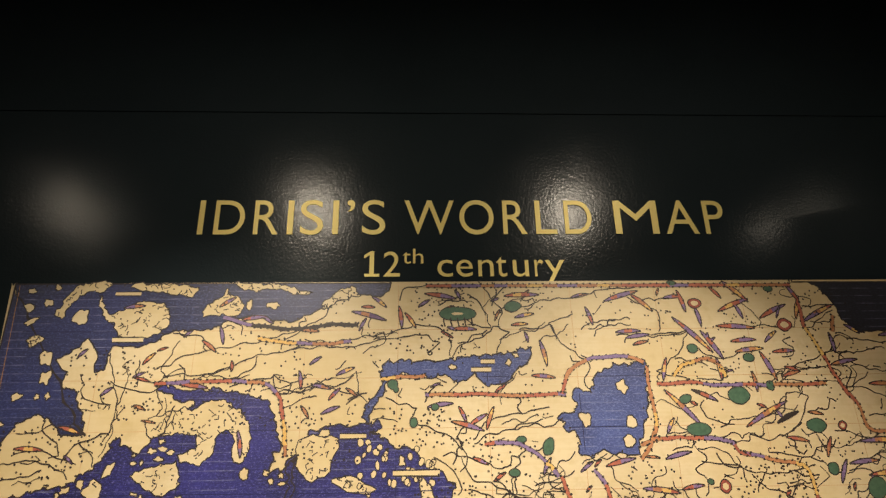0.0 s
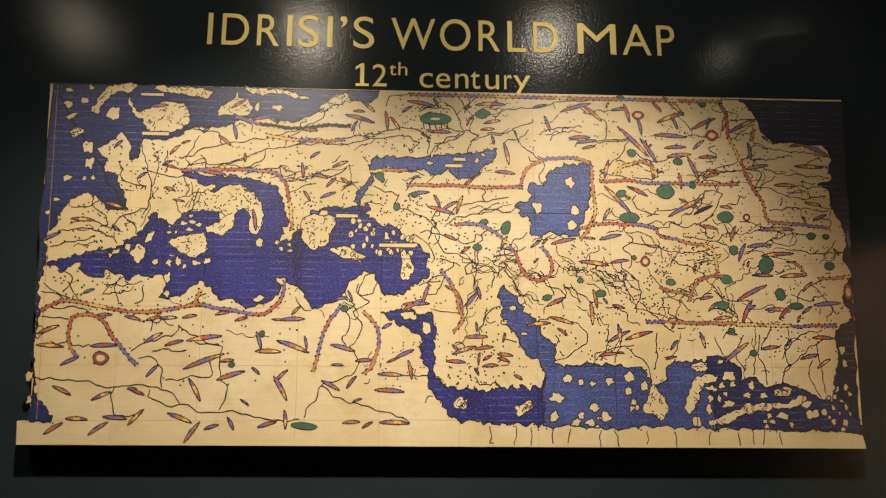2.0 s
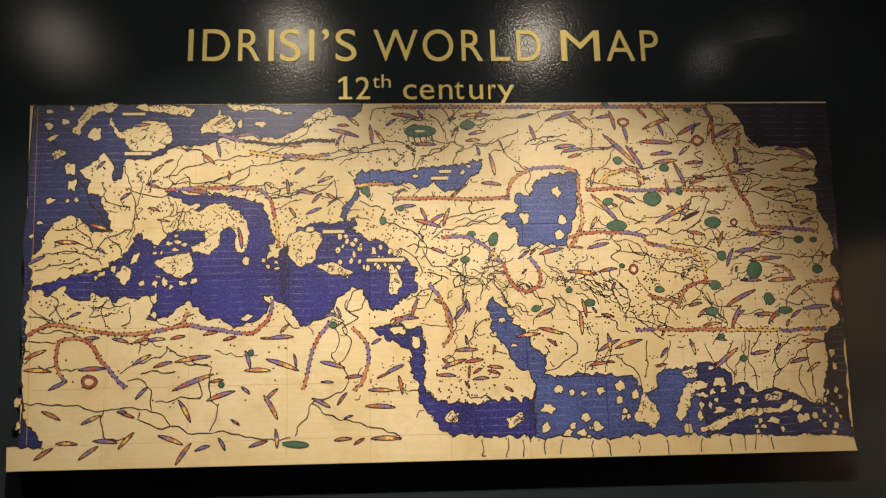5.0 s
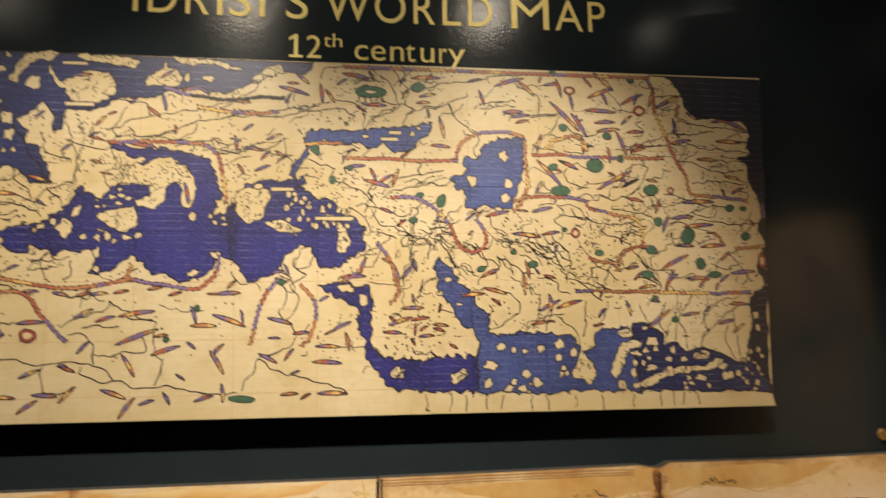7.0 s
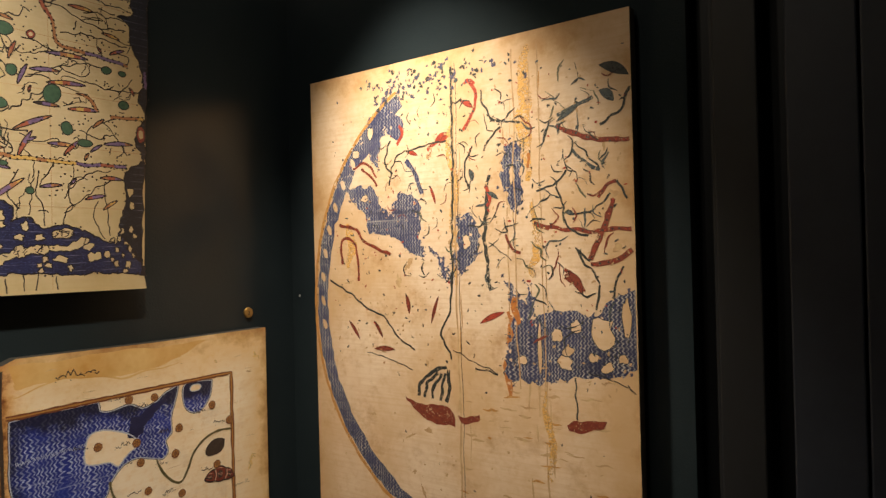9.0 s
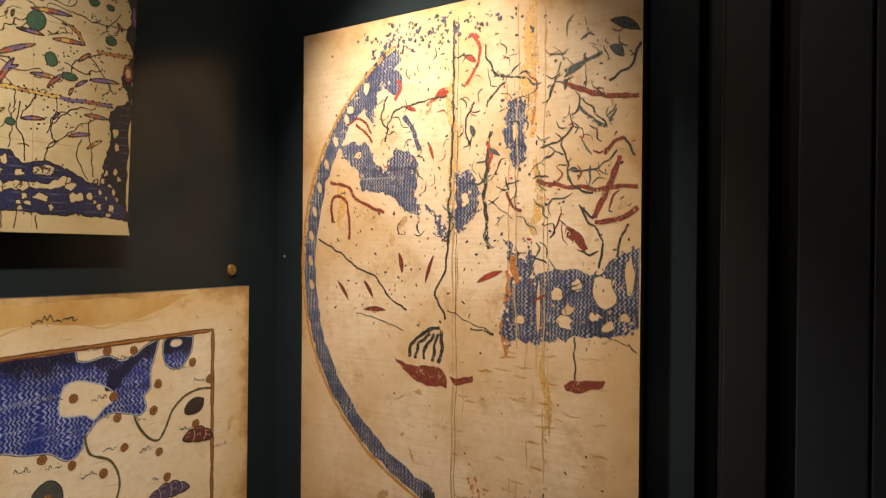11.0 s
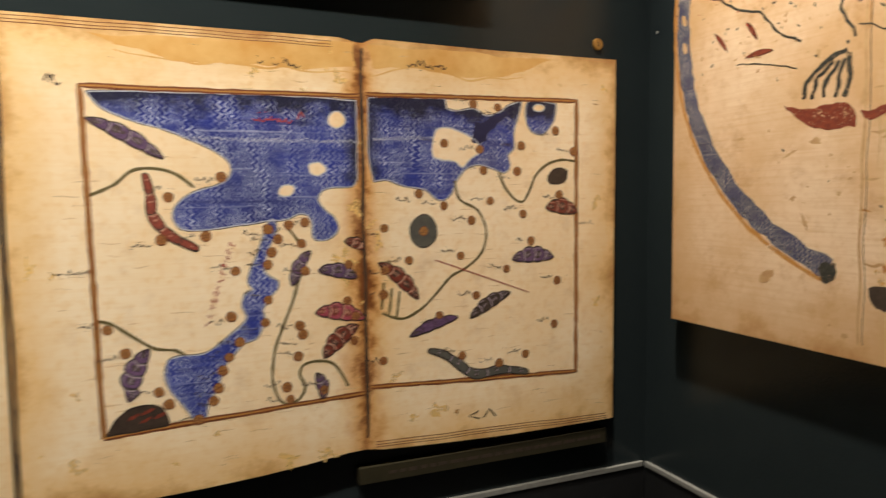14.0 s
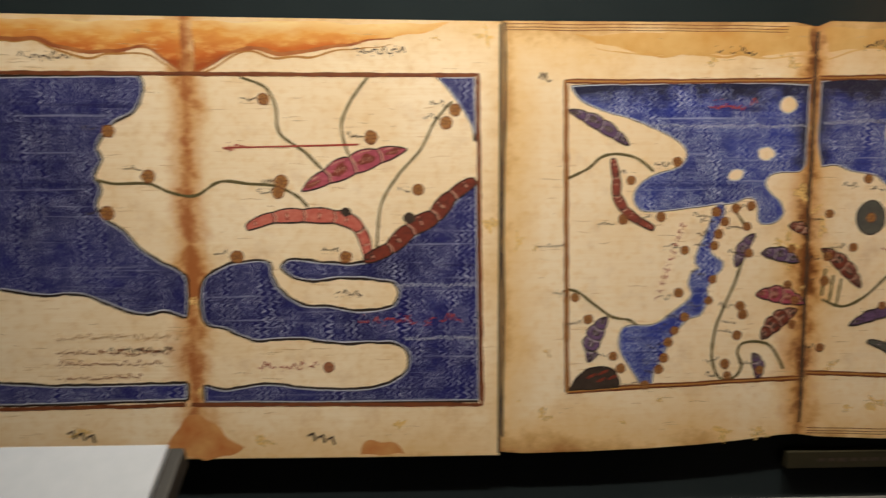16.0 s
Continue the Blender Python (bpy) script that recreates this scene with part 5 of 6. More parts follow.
def script(art, x, y, length, ink, rng, size=0.004, lean=0.0):
    """An unreadable line of script as short joined strokes and dots."""
    n = max(3, int(length / (size * 1.1)))
    for i in range(n):
        if rng.random() < 0.12:
            continue
        a = Vector((x + i * length / n, y + lean * i / n + rng.uniform(-0.2, 0.2) * size))
        b = a + Vector((length / n * rng.uniform(0.9, 1.4), rng.uniform(-0.5, 0.5) * size))
        m = (a + b) / 2 + Vector((0, rng.choice((-0.7, -0.5, 0.4, 1.3)) * size))
        art.stroke("printed_script", INK[ink], 3.2, curve_through([a, m, b], False, size * 0.3), size * 0.26)
        if rng.random() < 0.4:
            art.oval("printed_script", INK[ink], 3.2, a.x, a.y + size * rng.choice((-1.1, 1.2)), size * 0.17, size * 0.15, n=6)


def rosette(art, x, y, rng, size=0.0098):
    """A town drawn as a small wheel of petals."""
    r = size * rng.uniform(0.9, 1.1)
    line = art.oval("printed_town", INK["t"], 4.0, x, y, r, r, 0, 0.1, 12)
    art.stroke("printed_town_mark", INK["rule"], 4.4, line, 0.0013, True)
    turn = rng.uniform(0, 0.8)
    for k in range(6):
        a = k * math.pi / 3 + turn
        d = Vector((math.cos(a), math.sin(a))) * r
        art.stroke("printed_town_mark", INK["rule"], 4.4, [Vector((x, y)) + d * 0.15, Vector((x, y)) + d], 0.0012)
        e = Vector((math.cos(a + 0.5), math.sin(a + 0.5))) * r * 0.62
        art.oval("printed_petal", INK["gild"], 4.3, x + e.x, y + e.y, r * 0.20, r * 0.14, rng.uniform(0, 180), 0.3, 6)


def ridge(art, line, width, ink, rng, lobes, blunt):
    """A mountain along a line: even foot, scalloped crest, lobes parted by dark and pale lines, each with a dark heart and hatching."""
    n = len(line) - 1
    crest, foot, rise = [], [], []
    for i, q in enumerate(line):
        d = (line[min(n, i + 1)] - line[max(0, i - 1)]).normalized()
        s = i / n
        h = width * (0.05 + 0.95 * math.sin(math.pi * s) ** blunt) * (0.80 + 0.24 * abs(math.sin(math.pi * lobes * s)) ** 0.7)
        o = Vector((-d.y, d.x))
        o = o if o.y > 0 or (abs(o.y) < 0.25 and o.x > 0) else -o
        crest.append(q + o * h * 0.62)
        foot.append(q - o * h * 0.38)
        rise.append(o)
    edge = crest + foot[::-1]
    art.area("printed_mountain", INK[ink], 3.0, edge)
    art.stroke("printed_mountain_outline", INK["ink"], 3.9, edge, 0.0026, True)
    pale = INK["l" if ink in "pnk" else "h"]
    heart = INK["k" if ink in "pnkd" else "d"]
    for k in range(lobes):
        i = int(n * (k + 0.5) / lobes)
        c, o = (crest[i] + foot[i]) / 2, crest[i] - foot[i]
        run = line[min(n, i + 1)] - line[max(0, i - 1)]
        turn = math.degrees(math.atan2(run.y, run.x))
        reach = n / lobes * (line[1] - line[0]).length
        art.oval("printed_mountain_heart", heart, 3.2, c.x, c.y, reach * 0.30, o.length * 0.24, turn, 0.5, 14)
        for m in range(4):
            q = c + run.normalized() * reach * 0.11 * (m - 1.5)
            art.stroke("printed_highlight", pale, 3.6, [q - o * 0.14, q + run.normalized() * 0.0012, q + o * rng.uniform(0.08, 0.18)], 0.0014, False, True)
        art.stroke("printed_highlight", pale, 3.5, [foot[i].lerp(crest[i], 0.86) - run.normalized() * reach * 0.3, foot[i].lerp(crest[i], 0.90), foot[i].lerp(crest[i], 0.84) + run.normalized() * reach * 0.3], 0.0022, False, True)
        if k:
            j = int(n * k / lobes)
            lean = run.normalized() * 0.0024
            bow = run.normalized() * rng.uniform(0.002, 0.005)
            art.stroke("printed_highlight", pale, 3.5, [foot[j] + lean, (foot[j] + crest[j]) / 2 + lean + bow, crest[j] + lean], 0.0036)
            art.stroke("printed_mountain_outline", INK["ink"], 3.8, [foot[j], (foot[j] + crest[j]) / 2 + bow, crest[j]], 0.0022)


def book(art, paper, seas, sea, lands, islands, olive, peaks, bands, towns, stains, seed, stain_ink, town_size):
    rng = random.Random(seed)
    for pts in stains:
        line = ragged(curve_through(mm(pts), True, 0.01), 0.008, 18)
        art.area("printed_stain", INK[stain_ink], 0.5, line)
        low = [q for q in line if q.y < max(p.y for p in line) - 0.03]
        art.stroke("printed_tide_mark", INK["tide" if stain_ink == "stain" else "amber"], 0.8, low, 0.0075 if stain_ink == "stain" else 0.0140, False, True)
        art.stroke("printed_tide_mark", INK["gild" if stain_ink == "stain" else "amber"], 0.7, ragged([q + Vector((0, -0.010)) for q in low], 0.012, 14), 0.0045, False, True)
    for pts in seas:
        line = ragged(curve_through(mm(pts), True, 0.008), 0.0015, 40)
        if sea is LEFT_SEA:
            line = [Vector((min(q.x, 0.551 + (0.322 - q.y) * 0.0170 - 0.004), max(q.y, -0.314))) for q in line]
        art.stroke("printed_shore", INK["ink"], 0.9, line, 0.012 if sea is LEFT_SEA and len(line) > 90 else 0.005, True)
        art.area("printed_sea", sea, 1.3, line)
        art.stroke("printed_shore_wave", INK["w"], 1.7, line, 0.0022, True)
    for pts in lands:
        line = ragged(curve_through(mm(pts), True, 0.006), 0.0015, 40)
        art.area("printed_land", paper, 2, line)
        art.stroke("printed_shore_wave", INK["w"], 2.3, line, 0.0028, True)
    for x, y, rx, ry, turn in islands:
        line = art.oval("printed_land", paper, 2, x / 1000, y / 1000, rx / 1000, ry / 1000, turn)
        art.stroke("printed_shore_wave", INK["w"], 2.3, line, 0.0022, True)
    for pts in olive:
        art.stroke("printed_river", INK["v"], 2.6, curve_through(mm(pts), False, 0.005), 0.0052)
    for x0, y0, x1, y1, c, w in peaks:
        a, b = Vector((x0, y0)) / 1000, Vector((x1, y1)) / 1000
        up = Vector((a.y - b.y, b.x - a.x)).normalized()
        up = up if up.y > 0 else -up
        line = [a.lerp(b, k / 32) + up * w / 1000 * 0.34 * math.sin(math.pi * k / 32) for k in range(33)]
        ridge(art, line, w / 1000 * 2.15, c, rng, 4 if (b - a).length > 0.09 else 3, 0.72)
    for pts, w, c in bands:
        ridge(art, curve_through(mm(pts), False, 0.004), w / 1000 * 1.5, c, rng, 5, 0.38)
    for x, y in towns:
        x, y = x / 1000, y / 1000
        rosette(art, x, y, rng, town_size)
        script(art, x - 0.040 - rng.uniform(0, 0.01), y + rng.uniform(-0.014, 0.014), 0.030, "k", rng, 0.0052)


def age(art, seed, reach):
    """Foxing spots in the margins of a spread and fibres all over the sheet."""
    rng = random.Random(seed)
    for i in range(150):
        x, y = rng.uniform(-0.58, 0.58), rng.uniform(-0.40, 0.40)
        if min(0.605 - abs(x), 0.42 - abs(y), abs(x) + 0.04) > rng.uniform(0.02, reach):
            continue
        r = rng.uniform(0.003, 0.017) * (1.0 if i % 3 else 0.35)
        art.oval("printed_foxing", FOXING["yellow" if i % 3 else "brown"], 0.3, x, y, r, r * rng.uniform(0.4, 0.9), rng.uniform(0, 180), 1.3, 16)
    for i in range(230):
        x, y, l = rng.uniform(-0.58, 0.56), rng.uniform(-0.39, 0.40), rng.uniform(0.008, 0.045)
        if abs(x) > 0.55 or (x < 0 < x + l):
            continue
        art.stroke("printed_fibre", FOXING["fibre"], 0.2, ragged([Vector((x + l * k / 5, y)) for k in range(6)], 0.003, 50), rng.uniform(0.0008, 0.0020), False, True)


def rule(art, pts, fill="gild"):
    line = []
    for a, b in zip(mm(pts), mm(pts)[1:]):
        n = max(2, int((b - a).length / 0.012))
        line += [a.lerp(b, k / n) for k in range(n)]
    line = ragged(line + [mm(pts)[-1]], 0.0012, 30)
    art.stroke("printed_rule", INK["rule"], 2.8, line, 0.0095 if fill == "gild" else 0.0075)
    art.stroke("printed_rule_fill", INK[fill], 3.1, line, 0.0030)


right_book = empty("open_book_panel", pose(0.665, 1.26, 0.870, 90), "printed open book spread with blue gulf map", "map panel", "book spread panels")
RIGHT_EDGE = mm([(-610, -422), (-563, -426), (-430, -424), (-310, -420), (-208, -414), (-120, -406), (-40, -396), (0, -394), (40, -400), (160, -406), (300, -411), (450, -412), (608, -411), (610, 429), (300, 427), (30, 430), (8, 420), (-6, 420), (-40, 427), (-300, 425), (-611, 424)])
board("board", RIGHT_EDGE, 0.028, BOOK_PAPER, DARKEDGE, right_book)
art = Print(right_book)
book(art, BOOK_PAPER, (S2_SEA, S2_RIV, S2_SEA2, S2_LAKE), BOOK_SEA, (S2_LAND,), S2_ISL, S2_OLIVE, S2_MTN, S2_BAND, S2_TOWN + S2_TOWN2, S2_STAIN, 3, "amber", 0.0090)
age(art, 61, 0.13)
for pts in (S2_RULE_A, S2_RULE_B, S2_RULE_C):
    rule(art, pts)
rng = random.Random(12)
at = {k: Vector(v) / 1000 for k, v in S2_SPOT.items()}
c = at["circle"]
art.oval("printed_mountain_outline", INK["ink"], 3, c.x, c.y, 0.031, 0.035, 0, 0.05, 24)
art.oval("printed_mountain", INK["n"], 3.5, c.x, c.y, 0.029, 0.033, 0, 0.05, 24)
rosette(art, c.x, c.y, rng)
c = at["oval"]
art.oval("printed_mountain_outline", INK["ink"], 3, c.x, c.y, 0.027, 0.019, 25)
art.oval("printed_mountain", INK["k"], 3.5, c.x, c.y, 0.025, 0.017, 25)
for dx, dy, rx, ry in ((0, 0, 0.024, 0.020), (0.02, 0.018, 0.020, 0.012), (-0.012, -0.014, 0.016, 0.014), (0.045, 0.03, 0.02, 0.007)):
    art.oval("printed_blot", INK["b"], 1.9, at["blot"].x + dx, at["blot"].y + dy, rx, ry, 35, 0.5, 18)
art.stroke("printed_red_script", INK["x"], 3, [at["red_a"], (at["red_a"] + at["red_b"]) / 2, at["red_b"]], 0.0022)
for key, l, c, size in (("red_s", 0.095, "x", 0.010), ("top_a", 0.085, "k", 0.008), ("top_b", 0.085, "k", 0.008), ("num", 0.022, "k", 0.009), ("side_a", 0.055, "k", 0.004), ("side_b", 0.045, "k", 0.004)):
    script(art, at[key].x, at[key].y, l, c, rng, size)
for i in range(12):
    q = at["vred_a"].lerp(at["vred_b"], i / 11)
    script(art, q.x, q.y, 0.010, "x", rng, 0.0050)
for a, b in (("wave_a", "wave_b"), ("wave_c", "wave_d")):
    line = [at[a].lerp(at[b], i / 56) + Vector((0, 0.0034 * (-1) ** i)) for i in range(57)]
    art.stroke("printed_crest", INK["w"], 1.9, ragged(line, 0.004, 60), 0.0020)
line = ragged(curve_through(mm(S2_MOUND), True, 0.005), 0.002, 40)
art.area("printed_mountain", INK["k"], 3.3, line)
art.stroke("printed_mountain_outline", INK["ink"], 3.5, line, 0.003, True)
for dx, dy in ((-0.02, 0.012), (0.005, 0.02), (0.0, 0.004), (0.025, 0.01)):
    q = mm(S2_MOUND)[3] + Vector((dx, dy - 0.032))
    art.oval("printed_highlight", INK["d"], 3.6, q.x, q.y, 0.011, 0.003, 25, 0.3, 10)
c = at["mark"]
art.stroke("printed_page_mark", INK["ink"], 3, [c + Vector((-0.006, 0.008)), c + Vector((-0.030, 0.0)), c + Vector((-0.004, -0.008))], 0.003)
art.stroke("printed_page_mark", INK["ink"], 3, [c + Vector((0.006, -0.008)), c + Vector((0.020, 0.010)), c + Vector((0.036, -0.008))], 0.003)
for k in (0.0, 0.006, 0.011):
    art.stroke("printed_page_edge", INK["rule"], 1, ragged([Vector((0.02 + 0.03 * i, -0.382 - 0.0008 * i - k)) for i in range(20)], 0.003, 12), 0.0016)
    art.stroke("printed_page_edge", INK["rule"], 1, ragged([Vector((-0.605 + 0.029 * i, 0.419 - k)) for i in range(20)], 0.002, 12), 0.0014)
art.stroke("printed_page_edge", INK["k"], 1.1, ragged([Vector((-0.606, 0.42 - 0.03 * i)) for i in range(28)], 0.003, 9), 0.005)
art.stroke("printed_fold", INK["k"], 1.2, ragged([Vector((0.004, 0.41 - 0.03 * i)) for i in range(27)], 0.003, 9), 0.006)
art.finish()

left_book = empty("open_book_panel", pose(-0.547, 1.26, 0.870, 90), "printed open book spread with navy coast map", "map panel", "book spread panels")
LEFT_EDGE = mm([(-598, -425), (0, -427), (400, -429), (601, -429), (598, 423), (0, 426), (-598, 430)])
board("board", LEFT_EDGE, 0.028, LEFT_PAPER, DARKEDGE, left_book)
art = Print(left_book)
book(art, LEFT_PAPER, (S1_SEA, S1_STRIP, S1_TRI, S1_SEA2), LEFT_SEA, (), [], S1_OLIVE, S1_MTN, S1_BAND, S1_TOWN, S1_STAIN, 5, "stain", 0.0122)
age(art, 62, 0.06)
for pts in (S1_RULE_A, S1_RULE_B):
    rule(art, pts, "rule")
for x, y, rx, ry, turn in S1_BLACK:
    art.oval("printed_blot", INK["k"], 5, x / 1000, y / 1000, rx / 1000, ry / 1000)
rng = random.Random(21)
at = {k: Vector(v) / 1000 for k, v in S1_SPOT.items()}
art.stroke("printed_red_script", INK["x"], 3, [at["red_a"], (at["red_a"] + at["red_b"]) / 2, at["red_b"]], 0.0032)
for key, l, c, size in (("red_s", 0.20, "x", 0.009), ("isl", 0.13, "x", 0.007), ("isl2", 0.05, "k", 0.006), ("top", 0.10, "k", 0.008), ("topl", 0.10, "k", 0.007), ("red_a", 0.04, "x", 0.009)):
    script(art, at[key].x, at[key].y, l, c, rng, size)
for k, l, c in ((0.0, 0.22, "o"), (-0.022, 0.20, "o"), (-0.05, 0.16, "o"), (0.03, 0.24, "faint"), (0.004, 0.12, "k")):
    script(art, at["left"].x + (0.1 if c == "k" else 0), at["left"].y + k, l, c, rng, 0.006)
for c in (at["pm_a"], at["pm_b"]):
    for k in range(3):
        q = c + Vector((0.019 * k, -0.004 * k))
        art.stroke("printed_page_mark", INK["ink"], 3, [q, q + Vector((0.010, 0.006)), q + Vector((0.014, -0.010))], 0.005)
art.oval("printed_sun", INK["o"], 3, at["sun"].x, at["sun"].y, 0.011, 0.011)
for a, b in (("wave_a", "wave_b"), ("wave_c", "wave_d")):
    line = [at[a].lerp(at[b], i / 32) + Vector((0, 0.0034 * (-1) ** i)) for i in range(33)]
    art.stroke("printed_crest", INK["w"], 1.9, ragged(line, 0.004, 60), 0.0020)
for p in ([(-70, -424), (-30, -358), (-8, -338), (10, -338), (60, -376), (90, -405), (60, -424)], [(325, -424), (330, -402), (360, -396), (398, -402), (410, -424)]):
    art.area("printed_stain", INK["rust"], 0.5, ragged(curve_through(mm(p), True, 0.006), 0.010, 30))
art.stroke("printed_page_edge", INK["k"], 1.1, [Vector((0.597, 0.418)), Vector((0.599, -0.425))], 0.004)
art.finish()

# ---- round chart on the side wall ----
C_MED = [(-306,326),(-234,328),(-202,306),(-191,274),(-162,249),(-143,295),(-88,291),(-72,271),(-78,226),(-75,181),(-55,155),(-92,160),(-116,176),(-149,203),(-202,207),(-238,226),(-246,261),(-282,291)]
C_EXT = [(-54,177),(-28,159),(-5,136),(19,113),(6,98),(-18,118)]
C_GREY = [(23,241),(58,245),(86,195),(70,153),(32,111),(15,136),(24,185)]
C_BLK = [(152,386),(182,383),(186,330),(184,252),(164,242),(149,287),(140,323)]
C_NORTH = [(-152,550),(-168,503),(-127,475),(-125,435),(-146,427),(-173,460),(-196,406),(-204,364),(-232,407),(-286,360),(-333,343),(-248,460)]
C_IND = [(157,24),(217,31),(279,47),(338,40),(378,69),(423,89),(426,-59),(369,-78),(300,-88),(226,-101),(141,-103),(139,-44),(156,-17)]
C_GULF = [(150,109),(164,99),(172,65),(198,59),(193,100),(211,66),(204,31),(171,21),(158,53)]
C_ISL = [(260,-3,13,12,0),(300,15,11,13,0),(283,-35,12,10,0),(182,-59,13,10,0),(276,-58,18,14,0),(358,7,25,27,0),(403,38,9,35,0),(336,-44,10,9,0),(364,-61,11,10,0),(394,-43,10,8,0),(221,-37,5,56,0),(-244,299,12,8,0),(-269,407,11,11,0),(-221,456,9,16,0),(49,184,9,17,0),(166,321,7,17,0)]
C_BOAT_A = [[(-134,-165),(-78,-177),(-14,-175),(5,-193),(9,-216),(-47,-216),(-95,-199)],[(275,-177),(309,-167),(363,-163),(355,-177),(285,-193)],[(18,-195),(72,-185),(74,-197),(30,-209)]]
C_BOAT = C_BOAT_A
C_MTN = [(81,12,140,37,'r',10),(-123,71,-114,26,'d',10),(-50,7,-29,67,'d',7),(-305,2,-271,-41,'d',8),(-223,5,-197,-33,'d',8),(-223,-62,-160,-60,'d',10),(287,122,316,79,'d',16),(68,317,61,342,'n',11),(103,290,131,274,'n',8),(-109,397,-80,387,'r',8),(-46,314,-32,275,'r',6),(44,491,73,474,'r',11),(-28,413,4,428,'r',10),(314,439,271,417,'n',8),(361,464,388,441,'n',16),(362,512,422,485,'k',18),(285,238,302,232,'n',8)]
C_BAND_A = [([(103,302),(114,278),(105,260)],7,'r'),([(-133,458),(-121,437),(-142,420)],6,'r'),([(-251,371),(-224,355),(-202,326)],5,'d'),([(281,111),(305,100),(316,79)],10,'d'),([(216,219),(247,207)],7,'d'),([(282,128),(296,117)],6,'d'),([(356,261),(370,282),(390,291)],6,'d'),([(52,526),(67,536),(78,524)],5,'r'),([(-52,397),(-20,412),(7,422)],7,'r'),([(300,358),(334,328),(359,315)],5,'n'),([(271,410),(307,391),(347,375),(416,364)],8,'d'),([(222,213),(296,205),(354,197),(418,203)],7,'d'),([(384,259),(365,207),(337,144)],9,'d'),([(337,131),(386,145),(423,163)],8,'d')]
C_BAND_B = [([(-322,141),(-324,195),(-298,205),(-276,180),(-270,99)],6,'d'),([(-332,237),(-275,228),(-257,200),(-165,161)],6,'d'),([(168,70),(162,47),(177,13)],11,'o'),([(149,199),(162,169),(181,160)],5,'d'),([(60,537),(81,503),(72,462),(49,429)],6,'r'),([(-279,373),(-232,383),(-206,346)],5,'d'),([(206,329),(207,363)],6,'o'),([(272,428),(302,441),(349,455)],6,'n'),([(-71,297),(-86,343),(-113,378)],9,'s')]
C_BAND = C_BAND_A + C_BAND_B
C_INK_A = [([(16,569),(19,408),(13,222),(9,98),(-1,24),(-22,-15),(4,-69)],5),([(108,326),(98,219),(101,135),(111,81)],8),([(-367,103),(-299,69),(-244,35),(-190,17),(-157,-22),(-99,-57)],4),([(268,290),(279,255),(290,211),(331,187)],4),([(301,166),(351,101),(344,47)],4),([(402,132),(385,101),(378,69)],4),([(-163,323),(-144,387),(-76,404),(3,410)],4),([(95,507),(122,443),(189,428)],4),([(98,375),(121,408),(142,423)],4),([(224,282),(274,300),(287,321)],4),([(306,161),(335,146)],4),([(312,374),(357,315)],3)]
C_INK_B = [([(359,400),(404,426),(418,465)],5),([(53,306),(50,355),(70,390)],4),([(297,-86),(300,-168)],3),([(-94,-160),(-89,-134),(-43,-98),(-12,-89)],8),([(-74,-163),(-68,-132),(-36,-104)],7),([(-55,-164),(-48,-136),(-25,-105)],7),([(-33,-167),(-26,-141),(-15,-102)],7),([(-14,-167),(-6,-139),(-7,-95)],9),([(404,-87),(417,-107)],3),([(-160,429),(-179,378),(-153,349)],4),([(323,-73),(404,-92)],2),([(-247,-67),(-159,-88),(-108,-103)],2),([(63,-83),(120,-93)],3),([(378,270),(344,241),(297,232)],3),([(390,291),(411,258)],4),([(-6,98),(25,136)],3),([(107,183),(161,146)],2)]
C_INK_C = [([(5,-51),(120,-91)],2)]
C_INK = C_INK_A + C_INK_B + C_INK_C
C_DARK = [(42,-483),(97,-476),(149,-480),(154,-513),(98,-519),(50,-511)]
chart = empty("round_chart_panel", pose(1.36, 0.741, 1.314, 90, 0, -90), "tall aged chart panel with blue ring sea", "map panel")
CHART_EDGE = mm([(-420, -606), (424, -609), (423, 609), (-424, 607)])
board("board", CHART_EDGE, 0.026, CHART_PAPER, EDGE, chart)
art = Print(chart)
rng = random.Random(31)


def arc(r, a0, a1, n=70):
    return [Vector((0.138 + r * math.cos(radians(a0 + (a1 - a0) * i / n)), 0.059 + r * math.sin(radians(a0 + (a1 - a0) * i / n)))) for i in range(n + 1)]


art.stroke("printed_ring_sea", CHART_SEA, 1, ragged([q + (q - Vector((0.138, 0.059))) * 0.02 * max(0.0, min(1.0, (0.1 - q.y) * 3)) for q in arc(0.532, 120, 252)], 0.003, 40), 0.037)
art.stroke("printed_ring_edge", WORN["gild"], 1.4, ragged([q + (q - Vector((0.138, 0.059))) * 0.02 * max(0.0, min(1.0, (0.1 - q.y) * 3)) for q in arc(0.557, 120, 252)], 0.003, 40), 0.008)
art.stroke("printed_ring_sea", CHART_SEA, 1, ragged([q for q in arc(0.533, 283, 325) if q.x < 0.420], 0.002, 25), 0.042)
art.stroke("printed_ring_edge", WORN["gild"], 1.4, ragged([q for q in arc(0.560, 266, 325) if q.x < 0.420], 0.003, 40), 0.009)
for i in range(60):
    for a0, a1, r in ((120, 252, 0.553), (284, 320, 0.555)):
        a = radians(a0 + (a1 - a0) * i / 60)
        x, y = 0.138 + r * math.cos(a), 0.059 + r * math.sin(a)
        if x < 0.42:
            art.oval("printed_beading", WORN["ink"], 1.8, x, y, 0.002, 0.002, n=6)
for i in range(8):
    a = radians(142 + i * 6.5)
    art.oval("printed_land", CHART_PAPER, 1.8, 0.138 + 0.532 * math.cos(a), 0.059 + 0.532 * math.sin(a), 0.007, 0.013, 20)
